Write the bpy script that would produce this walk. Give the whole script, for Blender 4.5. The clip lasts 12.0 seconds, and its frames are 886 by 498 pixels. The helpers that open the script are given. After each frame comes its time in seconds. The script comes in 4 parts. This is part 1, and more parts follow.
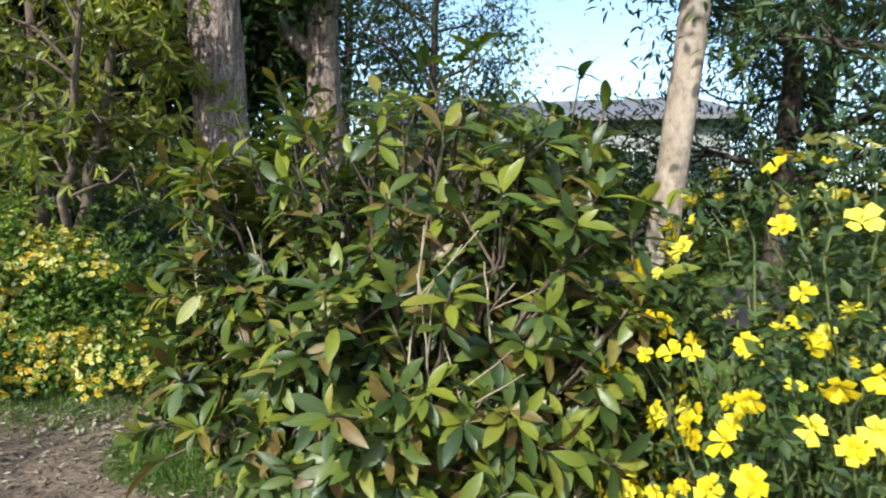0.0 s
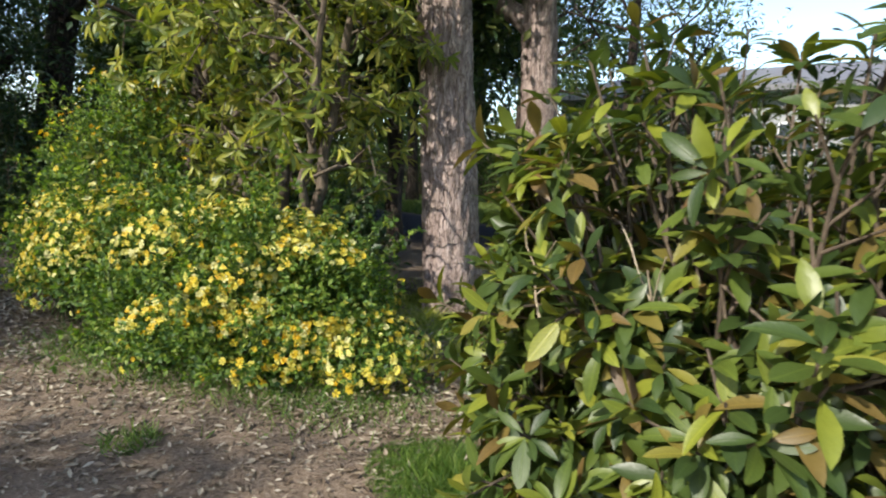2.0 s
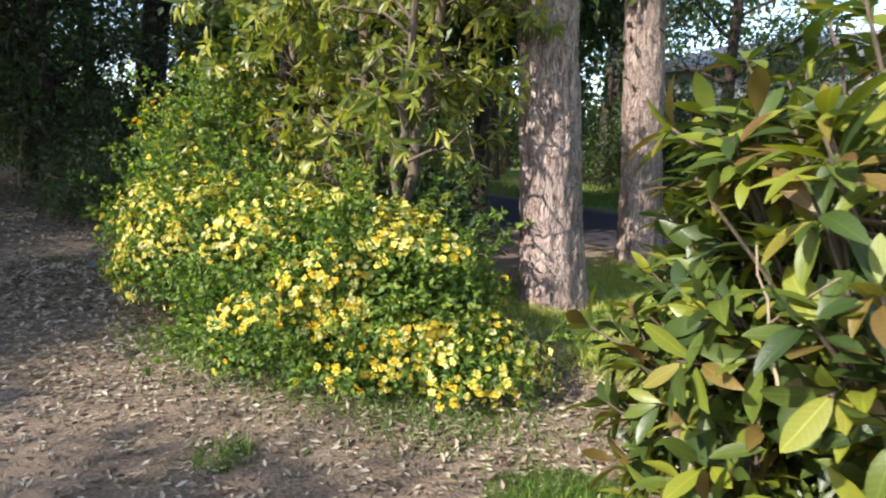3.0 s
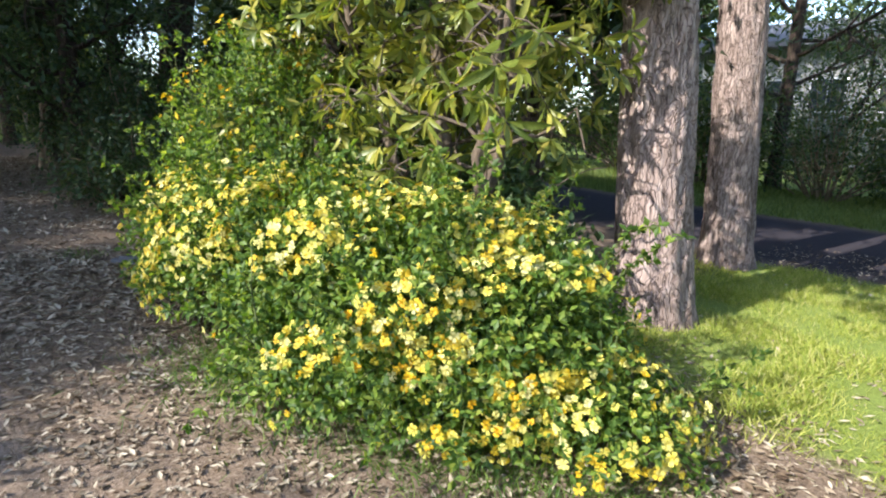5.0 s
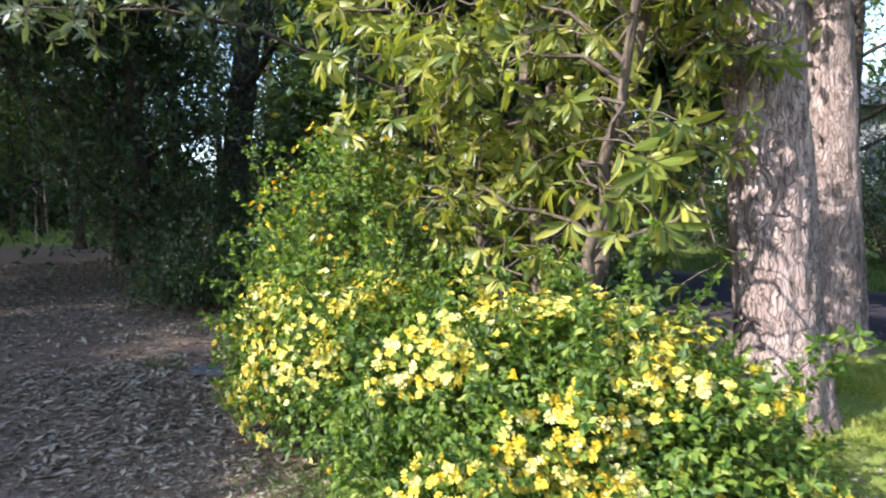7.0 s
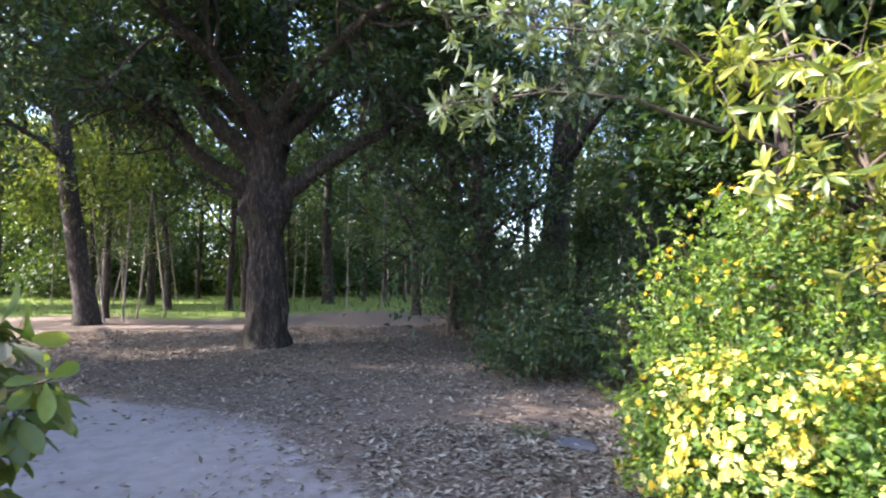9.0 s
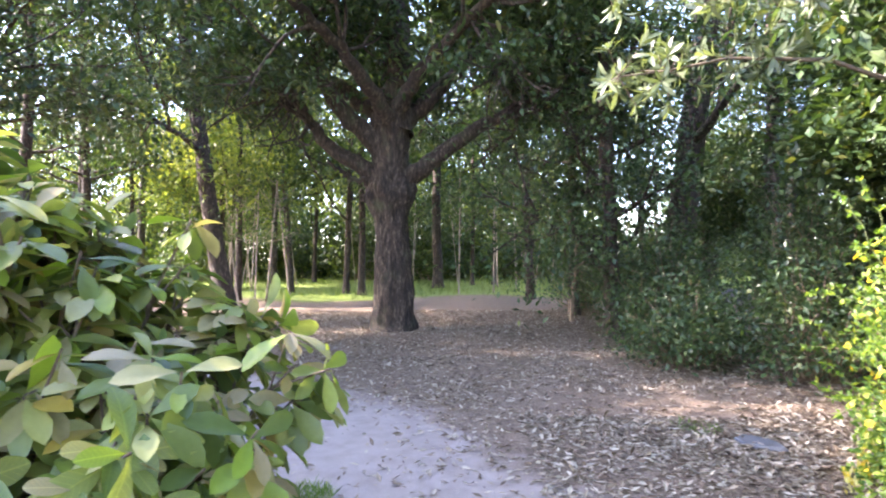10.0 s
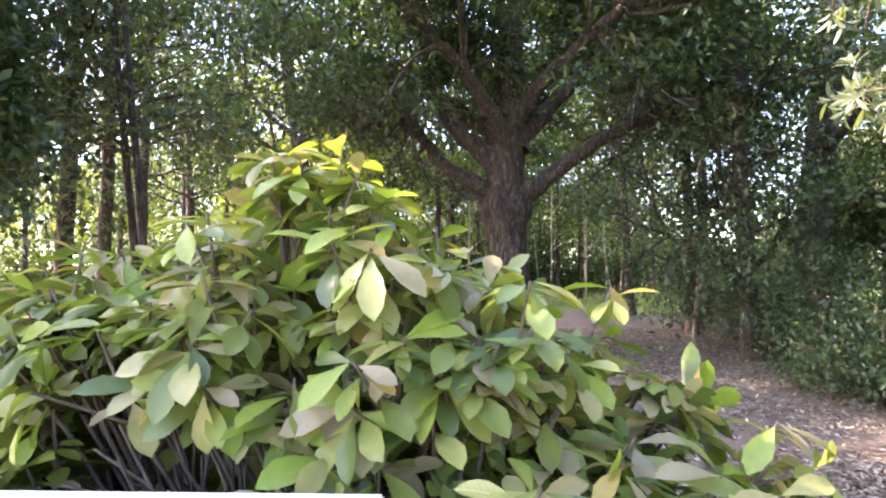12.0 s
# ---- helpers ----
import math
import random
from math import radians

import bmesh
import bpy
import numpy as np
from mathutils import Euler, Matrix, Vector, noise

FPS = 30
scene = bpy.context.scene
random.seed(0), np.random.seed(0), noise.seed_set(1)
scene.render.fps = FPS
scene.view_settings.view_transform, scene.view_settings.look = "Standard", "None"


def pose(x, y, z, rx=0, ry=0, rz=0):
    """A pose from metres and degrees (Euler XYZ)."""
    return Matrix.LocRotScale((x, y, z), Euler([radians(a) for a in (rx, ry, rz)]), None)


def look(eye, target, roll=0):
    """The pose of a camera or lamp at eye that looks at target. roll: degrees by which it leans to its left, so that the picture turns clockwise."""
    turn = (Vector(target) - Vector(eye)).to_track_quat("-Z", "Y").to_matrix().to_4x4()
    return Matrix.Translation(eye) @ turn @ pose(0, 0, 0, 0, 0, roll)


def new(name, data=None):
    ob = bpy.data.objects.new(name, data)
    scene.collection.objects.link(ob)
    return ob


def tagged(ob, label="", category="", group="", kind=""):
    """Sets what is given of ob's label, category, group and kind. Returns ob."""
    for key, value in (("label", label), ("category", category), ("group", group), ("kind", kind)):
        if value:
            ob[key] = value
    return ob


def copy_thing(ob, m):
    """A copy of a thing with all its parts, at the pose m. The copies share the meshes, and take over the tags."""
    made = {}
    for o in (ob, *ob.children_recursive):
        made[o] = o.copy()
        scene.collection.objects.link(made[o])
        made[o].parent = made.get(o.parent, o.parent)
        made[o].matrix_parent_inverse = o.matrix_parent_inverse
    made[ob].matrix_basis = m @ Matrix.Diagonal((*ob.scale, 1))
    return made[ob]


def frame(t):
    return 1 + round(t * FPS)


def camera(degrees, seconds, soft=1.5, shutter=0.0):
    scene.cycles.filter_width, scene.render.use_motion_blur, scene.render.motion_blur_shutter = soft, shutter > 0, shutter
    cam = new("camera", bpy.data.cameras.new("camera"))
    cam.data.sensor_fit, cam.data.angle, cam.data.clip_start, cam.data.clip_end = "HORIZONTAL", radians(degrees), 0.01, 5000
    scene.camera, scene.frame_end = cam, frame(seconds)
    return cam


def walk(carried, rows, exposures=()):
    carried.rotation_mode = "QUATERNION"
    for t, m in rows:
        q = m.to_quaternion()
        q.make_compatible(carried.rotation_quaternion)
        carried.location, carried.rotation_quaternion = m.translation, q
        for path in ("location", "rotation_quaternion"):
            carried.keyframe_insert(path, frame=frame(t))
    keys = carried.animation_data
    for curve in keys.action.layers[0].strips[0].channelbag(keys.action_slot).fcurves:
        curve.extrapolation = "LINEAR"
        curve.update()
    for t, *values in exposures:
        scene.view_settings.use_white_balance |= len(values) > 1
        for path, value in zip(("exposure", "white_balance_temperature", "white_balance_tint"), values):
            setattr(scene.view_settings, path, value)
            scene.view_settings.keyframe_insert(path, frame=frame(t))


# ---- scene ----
cam = camera(74.0, 12.0, soft=2.0, shutter=0.2)
PATH = [
    (0, (2.944, 2.488, 1.297), (2.094, 4.289, 1.117), 2.4),
    (0.5, (2.786, 2.588, 1.289), (1.815, 4.326, 1.095), 3.2),
    (1, (2.619, 2.653, 1.279), (1.515, 4.307, 1.067), 3.7),
    (1.1, (2.581, 2.661, 1.28), (1.449, 4.295, 1.061), 3.6),
    (1.5, (2.382, 2.671, 1.294), (1.165, 4.238, 1.043), 3.0),
    (2, (2.157, 2.664, 1.289), (0.845, 4.149, 1.018), 2.3),
    (2.5, (1.944, 2.715, 1.319), (0.541, 4.104, 1.0), 1.7),
    (3, (1.751, 2.813, 1.315), (0.27, 4.111, 0.966), 1.4),
    (3.2, (1.681, 2.84, 1.302), (0.176, 4.108, 0.949), 1.3),
    (4.8, (0.921, 2.962, 1.31), (-0.588, 4.208, 0.898), 1.9),
    (5, (0.87, 2.977, 1.32), (-0.638, 4.224, 0.909), 2.0),
    (5.5, (0.764, 2.976, 1.348), (-0.75, 4.222, 0.955), 2.0),
    (6, (0.668, 2.949, 1.383), (-0.869, 4.186, 1.057), 1.0),
    (6.5, (0.561, 2.901, 1.406), (-1.004, 4.126, 1.18), 0.1),
    (6.7, (0.515, 2.869, 1.413), (-1.063, 4.083, 1.223), -0.3),
    (8.3, (0.074, 2.662, 1.365), (-1.842, 3.228, 1.465), -1.0),
    (8.5, (0.038, 2.576, 1.357), (-1.906, 3.033, 1.472), -0.6),
    (9, (0.011, 2.279, 1.389), (-1.965, 2.56, 1.509), -0.4),
    (9.5, (-0.085, 2.036, 1.386), (-2.079, 2.152, 1.487), -0.6),
    (10, (-0.161, 1.78, 1.409), (-2.16, 1.729, 1.476), -0.5),
    (10.5, (-0.202, 1.518, 1.442), (-2.192, 1.328, 1.495), -0.5),
    (11, (-0.195, 1.249, 1.473), (-2.179, 0.999, 1.524), -0.5),
    (11.4, (-0.193, 1.061, 1.513), (-2.174, 0.791, 1.561), -0.8),
    (11.5, (-0.22, 0.985, 1.524), (-2.202, 0.72, 1.569), -0.3),
    (12, (-0.273, 0.708, 1.591), (-2.253, 0.445, 1.696), -0.7),
]
walk(cam, [(t, look(eye, target, roll)) for t, eye, target, roll in PATH],
     [(0, 1.30, 6000, 6), (2, 1.30, 6400, 10), (3, 1.76, 6450, 12), (5.5, 1.88, 6100, 14), (6.7, 2.0, 6000, 16), (8.5, 2.55, 5850, 20), (9.5, 3.35, 6150, 25), (10, 3.85, 6400, 28), (10.6, 4.2, 6450, 30), (11.2, 4.2, 6550, 30), (12, 3.95, 6850, 34)])

# ---- world, sun ----
SUN_AZ = Vector((-0.09, -1.0, 0)).normalized()
SUN_EL = radians(36)
world = bpy.data.worlds.new("world")
scene.world = world
world.use_nodes = True
wn = world.node_tree.nodes
sky = wn.new("ShaderNodeTexSky")
sky.sky_type, sky.sun_disc = "NISHITA", False
sky.sun_elevation = SUN_EL
sky.sun_rotation = math.atan2(SUN_AZ.x, SUN_AZ.y)
wn["Background"].inputs[1].default_value = 0.145
world.node_tree.links.new(sky.outputs[0], wn["Background"].inputs[0])
sun = new("sun", bpy.data.lights.new("sun", "SUN"))
sun.data.energy, sun.data.angle, sun.data.color = 3.3, radians(0.6), (1.0, 0.93, 0.80)
sun.matrix_world = look((0, 0, 30), Vector((0, 0, 30)) - (SUN_AZ * math.cos(SUN_EL) + Vector((0, 0, math.sin(SUN_EL)))))

rng = np.random.default_rng(7)


# ---- materials ----
def nodes_of(name):
    m = bpy.data.materials.new(name)
    m.use_nodes = True
    nt = m.node_tree
    return m, nt, nt.nodes["Principled BSDF"], nt.nodes["Material Output"]


def ramp(nt, stops, fac):
    r = nt.nodes.new("ShaderNodeValToRGB")
    el = r.color_ramp.elements
    while len(el) < len(stops):
        el.new(0.5)
    for e, (p, c) in zip(el, stops):
        e.position, e.color = p, (*c, 1)
    nt.links.new(fac, r.inputs[0])
    return r.outputs[0]


def noise_tex(nt, scale, detail=4.0, stretch=(1, 1, 1), rough=0.6):
    co = nt.nodes.new("ShaderNodeTexCoord")
    mp = nt.nodes.new("ShaderNodeMapping")
    mp.inputs["Scale"].default_value = stretch
    nt.links.new(co.outputs["Object"], mp.inputs[0])
    t = nt.nodes.new("ShaderNodeTexNoise")
    t.inputs["Scale"].default_value, t.inputs["Detail"].default_value, t.inputs["Roughness"].default_value = scale, detail, rough
    nt.links.new(mp.outputs[0], t.inputs["Vector"])
    return t.outputs["Fac"]


def mix_col(nt, fac, a, b, mode="MIX"):
    m = nt.nodes.new("ShaderNodeMix")
    m.data_type, m.blend_type = "RGBA", mode
    for sock, v in ((m.inputs[0], fac), (m.inputs[6], a), (m.inputs[7], b)):
        if isinstance(v, (int, float)):
            sock.default_value = v
        elif isinstance(v, tuple):
            sock.default_value = (*v, 1)
        else:
            nt.links.new(v, sock)
    return m.outputs[2]


def bump(nt, bsdf, height, strength, dist=0.01):
    b = nt.nodes.new("ShaderNodeBump")
    b.inputs["Strength"].default_value, b.inputs["Distance"].default_value = strength, dist
    nt.links.new(height, b.inputs["Height"])
    nt.links.new(b.outputs[0], bsdf.inputs["Normal"])


def leaf_mat(name, stops, rough=0.4, translucent=0.35, glow=(1.2, 1.25, 0.45), pieces=False, vein=0.0):
    """A leaf: colour varies from leaf to leaf, light shines through it."""
    m, nt, p, out = nodes_of(name)
    if pieces:
        rnd = nt.nodes.new("ShaderNodeObjectInfo").outputs["Random"]
    else:
        rnd = nt.nodes.new("ShaderNodeNewGeometry").outputs["Random Per Island"]
    col = ramp(nt, stops, rnd)
    n = noise_tex(nt, 40, 3)
    col = mix_col(nt, n, col, mix_col(nt, 1.0, col, (0.62, 0.66, 0.55), "MULTIPLY"))
    relief = noise_tex(nt, 90, 2)
    if vein:
        co = nt.nodes.new("ShaderNodeTexCoord")
        xyz = nt.nodes.new("ShaderNodeSeparateXYZ")
        nt.links.new(co.outputs["Object"], xyz.inputs[0])

        def calc(op, a, b=0.0, c=0.0):
            m2 = nt.nodes.new("ShaderNodeMath")
            m2.operation = op
            for k, v in enumerate((a, b, c)):
                if isinstance(v, float):
                    m2.inputs[k].default_value = v
                else:
                    nt.links.new(v, m2.inputs[k])
            return m2.outputs[0]

        off = calc("ABSOLUTE", xyz.outputs["Y"])
        rib = ramp(nt, [(0.0, (1, 1, 1)), (0.018, (0, 0, 0))], off)
        wave = calc("SINE", calc("MULTIPLY", calc("MULTIPLY_ADD", off, -0.9, xyz.outputs["X"]), 62.0))
        side = ramp(nt, [(0.90, (0, 0, 0)), (0.99, (0.55, 0.55, 0.55))], wave)
        lines = mix_col(nt, 1.0, rib, side, "LIGHTEN")
        col = mix_col(nt, calc("MULTIPLY", lines, vein), col, mix_col(nt, 1.0, col, (1.9, 1.75, 1.5), "MULTIPLY"))
        relief = mix_col(nt, 0.6, relief, lines)
    nt.links.new(col, p.inputs["Base Color"])
    p.inputs["Roughness"].default_value = rough
    p.inputs["Specular IOR Level"].default_value = 0.45
    bump(nt, p, relief, 0.25, 0.004)
    tr = nt.nodes.new("ShaderNodeBsdfTranslucent")
    nt.links.new(mix_col(nt, 1.0, col, glow, "MULTIPLY"), tr.inputs[0])
    mx = nt.nodes.new("ShaderNodeMixShader")
    mx.inputs[0].default_value = translucent
    nt.links.new(p.outputs[0], mx.inputs[1])
    nt.links.new(tr.outputs[0], mx.inputs[2])
    nt.links.new(mx.outputs[0], out.inputs[0])
    return m


def bark_mat(name, stops, scale=9, stretch=(1, 1, 0.22), depth=0.9, moss=None, plates=0.0):
    m, nt, p, out = nodes_of(name)
    fine = noise_tex(nt, scale * 3, 6, stretch, 0.7)
    wide = noise_tex(nt, scale * 0.35, 3)
    col = ramp(nt, stops, fine)
    col = mix_col(nt, ramp(nt, [(0.42, (0, 0, 0)), (0.62, (1, 1, 1))], wide), col, mix_col(nt, 1.0, col, (0.72, 0.70, 0.68), "MULTIPLY"))
    if plates:
        co = nt.nodes.new("ShaderNodeTexCoord")
        warp = nt.nodes.new("ShaderNodeTexNoise")
        warp.inputs["Scale"].default_value = 9.0
        nt.links.new(co.outputs["Object"], warp.inputs["Vector"])
        both = mix_col(nt, 0.11, co.outputs["Object"], warp.outputs["Color"], "ADD")
        mp = nt.nodes.new("ShaderNodeMapping")
        mp.inputs["Scale"].default_value = (1, 1, 0.11)
        nt.links.new(both, mp.inputs[0])
        vo = nt.nodes.new("ShaderNodeTexVoronoi")
        vo.feature = "DISTANCE_TO_EDGE"
        vo.inputs["Scale"].default_value = plates
        nt.links.new(mp.outputs[0], vo.inputs["Vector"])
        crack = ramp(nt, [(0.0, (0, 0, 0)), (0.10, (1, 1, 1))], vo.outputs["Distance"])
        col = mix_col(nt, crack, mix_col(nt, 1.0, col, (0.50, 0.46, 0.45), "MULTIPLY"), col)
        fine = mix_col(nt, 0.45, fine, crack)
    if moss:
        col = mix_col(nt, ramp(nt, [(0.55, (0, 0, 0)), (0.75, (0.7, 0.7, 0.7))], noise_tex(nt, 2.3, 4)), col, moss)
    nt.links.new(col, p.inputs["Base Color"])
    p.inputs["Roughness"].default_value = 0.88
    bump(nt, p, fine, depth, 0.03)
    return m


def plain_mat(name, col, rough=0.6, var=0.2, scale=30, metal=0.0):
    m, nt, p, out = nodes_of(name)
    n = noise_tex(nt, scale, 5)
    dark = tuple(c * (1 - var) for c in col)
    nt.links.new(mix_col(nt, n, col, dark), p.inputs["Base Color"])
    p.inputs["Roughness"].default_value, p.inputs["Metallic"].default_value = rough, metal
    bump(nt, p, n, 0.15, 0.003)
    return m


G_DARK = [(0.0, (0.028, 0.056, 0.024)), (0.5, (0.048, 0.090, 0.034)), (0.85, (0.085, 0.135, 0.045)), (1.0, (0.14, 0.15, 0.045))]
SHRUB = [(0.0, (0.035, 0.062, 0.02)), (0.36, (0.07, 0.105, 0.024)), (0.58, (0.115, 0.155, 0.027)), (0.80, (0.24, 0.26, 0.031)), (0.89, (0.19, 0.14, 0.041)), (1.0, (0.13, 0.075, 0.031))]
SHRUB_LIGHT = [(0.0, (0.065, 0.112, 0.032)), (0.22, (0.129, 0.181, 0.05)), (0.45, (0.241, 0.267, 0.072)), (0.60, (0.215, 0.318, 0.043)), (0.74, (0.344, 0.353, 0.115)), (0.86, (0.361, 0.318, 0.18)), (0.95, (0.292, 0.241, 0.151)), (1.0, (0.361, 0.275, 0.058))]
LANCE = [(0.0, (0.102, 0.149, 0.033)), (0.45, (0.218, 0.259, 0.052)), (0.8, (0.366, 0.365, 0.075)), (1.0, (0.487, 0.431, 0.103))]
JAS = [(0.0, (0.046, 0.101, 0.023)), (0.45, (0.12, 0.216, 0.039)), (0.8, (0.239, 0.34, 0.055)), (1.0, (0.368, 0.423, 0.083))]
# in the distant woods WOOD colours in the shade, BRIGHT the sunlight
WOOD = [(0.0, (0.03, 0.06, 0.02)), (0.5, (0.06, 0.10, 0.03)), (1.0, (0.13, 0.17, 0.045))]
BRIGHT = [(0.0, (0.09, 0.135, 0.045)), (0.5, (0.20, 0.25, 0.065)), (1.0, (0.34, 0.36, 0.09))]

M = {
    "shrub": leaf_mat("broad_leaf", SHRUB, 0.40, 0.30),
    "shrub_piece": leaf_mat("broad_leaf_piece", SHRUB, 0.40, 0.30, pieces=True, vein=0.55),
    "shrub2": leaf_mat("pale_broad_leaf", SHRUB_LIGHT, 0.36, 0.42),
    "shrub2_piece": leaf_mat("pale_broad_leaf_piece", SHRUB_LIGHT, 0.40, 0.40, pieces=True, vein=0.7),
    "lance": leaf_mat("lance_leaf", LANCE, 0.36, 0.45),
    "lance_piece": leaf_mat("lance_leaf_piece", LANCE, 0.36, 0.45, pieces=True, vein=0.5),
    "spray": leaf_mat("grey_green_leaf", [(0, (0.08, 0.105, 0.065)), (0.5, (0.14, 0.175, 0.105)), (1, (0.23, 0.27, 0.16))], 0.35, 0.35),
    "jas": leaf_mat("jasmine_leaf", JAS, 0.5, 0.50),
    "oak": leaf_mat("oak_leaf", G_DARK, 0.42, 0.30),
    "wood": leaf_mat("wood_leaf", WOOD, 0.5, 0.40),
    "bright": leaf_mat("sunlit_tone_leaf", BRIGHT, 0.5, 0.50),
    "needle": leaf_mat("needle", [(0, (0.03, 0.07, 0.04)), (0.6, (0.06, 0.11, 0.05)), (1, (0.14, 0.18, 0.06))], 0.5, 0.3),
    "flower": leaf_mat("yellow_petal", [(0, (0.72, 0.49, 0.02)), (0.3, (0.73, 0.60, 0.07)), (0.65, (0.74, 0.66, 0.15)), (1, (0.76, 0.72, 0.36))], 0.5, 0.35, (1.0, 0.95, 0.5), pieces=True),
    "flower_far": leaf_mat("yellow_petal_joined", [(0, (0.72, 0.49, 0.02)), (0.3, (0.73, 0.60, 0.07)), (0.65, (0.74, 0.66, 0.15)), (1, (0.76, 0.72, 0.36))], 0.5, 0.35, (1.0, 0.95, 0.5)),
    "gold": leaf_mat("golden_petal", [(0, (0.76, 0.44, 0.01)), (0.6, (0.78, 0.56, 0.02)), (1, (0.80, 0.67, 0.08))], 0.5, 0.35, (1.0, 0.9, 0.4), pieces=True),
    "bark": bark_mat("grey_brown_bark", [(0.30, (0.10, 0.070, 0.060)), (0.46, (0.28, 0.212, 0.188)), (0.68, (0.47, 0.38, 0.342))], plates=36.0),
    "bark_pale": bark_mat("pale_smooth_bark", [(0.30, (0.19, 0.145, 0.11)), (0.5, (0.33, 0.265, 0.21)), (0.75, (0.43, 0.365, 0.30))], 5, (1, 1, 0.6), 0.35),
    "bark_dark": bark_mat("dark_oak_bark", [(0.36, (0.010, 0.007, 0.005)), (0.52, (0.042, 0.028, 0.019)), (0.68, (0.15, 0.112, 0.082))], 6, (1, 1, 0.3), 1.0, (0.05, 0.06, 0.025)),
    "twig": bark_mat("twig_bark", [(0.3, (0.10, 0.07, 0.045)), (0.55, (0.24, 0.18, 0.12)), (0.8, (0.42, 0.34, 0.25))], 14, (1, 1, 0.3), 0.4),
    "stem": bark_mat("brown_stem", [(0.3, (0.05, 0.038, 0.028)), (0.55, (0.12, 0.09, 0.062)), (0.8, (0.26, 0.21, 0.155))], 14, (1, 1, 0.3), 0.4),
    "pale_twig": bark_mat("pale_twig_bark", [(0.3, (0.22, 0.17, 0.11)), (0.55, (0.42, 0.35, 0.25)), (0.8, (0.58, 0.50, 0.38))], 14, (1, 1, 0.3), 0.3),
    "green_twig": bark_mat("green_stem", [(0.3, (0.05, 0.08, 0.02)), (0.7, (0.14, 0.17, 0.05))], 20, (1, 1, 0.3), 0.2),
    "dry": leaf_mat("dry_leaf", [(0, (0.09, 0.056, 0.036)), (0.3, (0.19, 0.138, 0.098)), (0.60, (0.33, 0.262, 0.20)), (1, (0.54, 0.47, 0.385))], 0.7, 0.10, (1, 0.9, 0.7)),
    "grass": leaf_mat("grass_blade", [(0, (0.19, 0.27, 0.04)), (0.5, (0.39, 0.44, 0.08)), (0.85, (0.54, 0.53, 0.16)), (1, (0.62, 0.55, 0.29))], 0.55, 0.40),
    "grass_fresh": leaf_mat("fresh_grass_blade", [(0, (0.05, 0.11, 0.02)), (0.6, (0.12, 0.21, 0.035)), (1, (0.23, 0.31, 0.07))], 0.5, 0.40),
    # darker grass: the shade on verge and clearing is in its colour
    "grass_far": leaf_mat("shade_tone_grass_blade", [(0, (0.08, 0.13, 0.03)), (0.6, (0.16, 0.22, 0.055)), (1, (0.27, 0.31, 0.10))], 0.55, 0.35),
    "yellow": leaf_mat("bright_yellow_petal", [(0, (0.90, 0.66, 0.01)), (0.6, (0.93, 0.78, 0.02)), (1, (0.94, 0.86, 0.10))], 0.5, 0.35, (1.0, 0.95, 0.4), pieces=True),
    "stone": plain_mat("blue_grey_stone", (0.12, 0.125, 0.135), 0.85, 0.35, 9),
    "white": plain_mat("white_paint", (0.80, 0.81, 0.82), 0.45, 0.08, 12),
    "white_frame": plain_mat("white_metal", (0.74, 0.75, 0.77), 0.35, 0.12, 18),
    "cyan": plain_mat("cyan_print", (0.01, 0.52, 0.62), 0.5, 0.08, 25),
    "print": plain_mat("white_print", (0.85, 0.86, 0.86), 0.5, 0.05, 40),
    "roof": plain_mat("grey_roof", (0.16, 0.16, 0.17), 0.7, 0.35, 3),
    "wall": plain_mat("pale_render", (0.30, 0.31, 0.31), 0.8, 0.18, 2),
    "glass": plain_mat("dark_glass", (0.05, 0.06, 0.07), 0.12, 0.2, 1),
    "metal": plain_mat("grey_metal", (0.35, 0.35, 0.36), 0.4, 0.2, 20, 0.8),
}


# ---- mesh helpers ----
def mesh_from(name, v, f, material, smooth=False):
    me = bpy.data.meshes.new(name)
    v = np.asarray(v, dtype=np.float32)
    f = np.asarray(f, dtype=np.int32)
    k = f.shape[1]
    me.vertices.add(len(v))
    me.vertices.foreach_set("co", v.ravel())
    me.loops.add(f.size)
    me.loops.foreach_set("vertex_index", f.ravel())
    me.polygons.add(len(f))
    me.polygons.foreach_set("loop_start", np.arange(0, f.size, k, dtype=np.int32))
    me.polygons.foreach_set("use_smooth", np.full(len(f), smooth))
    me.update(calc_edges=True)
    me.validate()
    me.materials.append(material)
    return me


def bm_mesh(name, bm, material):
    me = bpy.data.meshes.new(name)
    bm.to_mesh(me)
    bm.free()
    me.materials.append(material)
    return me


def part(name, me, parent, label="", m=None, kind=""):
    ob = new(name, me)
    ob.parent = parent
    if m is not None:
        ob.matrix_basis = m
    return tagged(ob, label, "", "", kind)


def thing(name, at, label, category, group="", kind=""):
    e = new(name)
    e.location = at
    e.empty_display_size = 0.1
    return tagged(e, label, category, group, kind)


def height(x, y):
    """The lie of the land: level, rising gently to the west."""
    x, y = np.asarray(x, float), np.asarray(y, float)
    w = np.clip(-x - 1.0, 0, None)
    return 0.0205 * w * w / (w + 2.0) + 0.02 * np.sin(x * 1.1 + 0.5) * np.sin(y * 0.9) * np.clip((np.abs(x) + np.abs(y)) / 8, 0, 1)


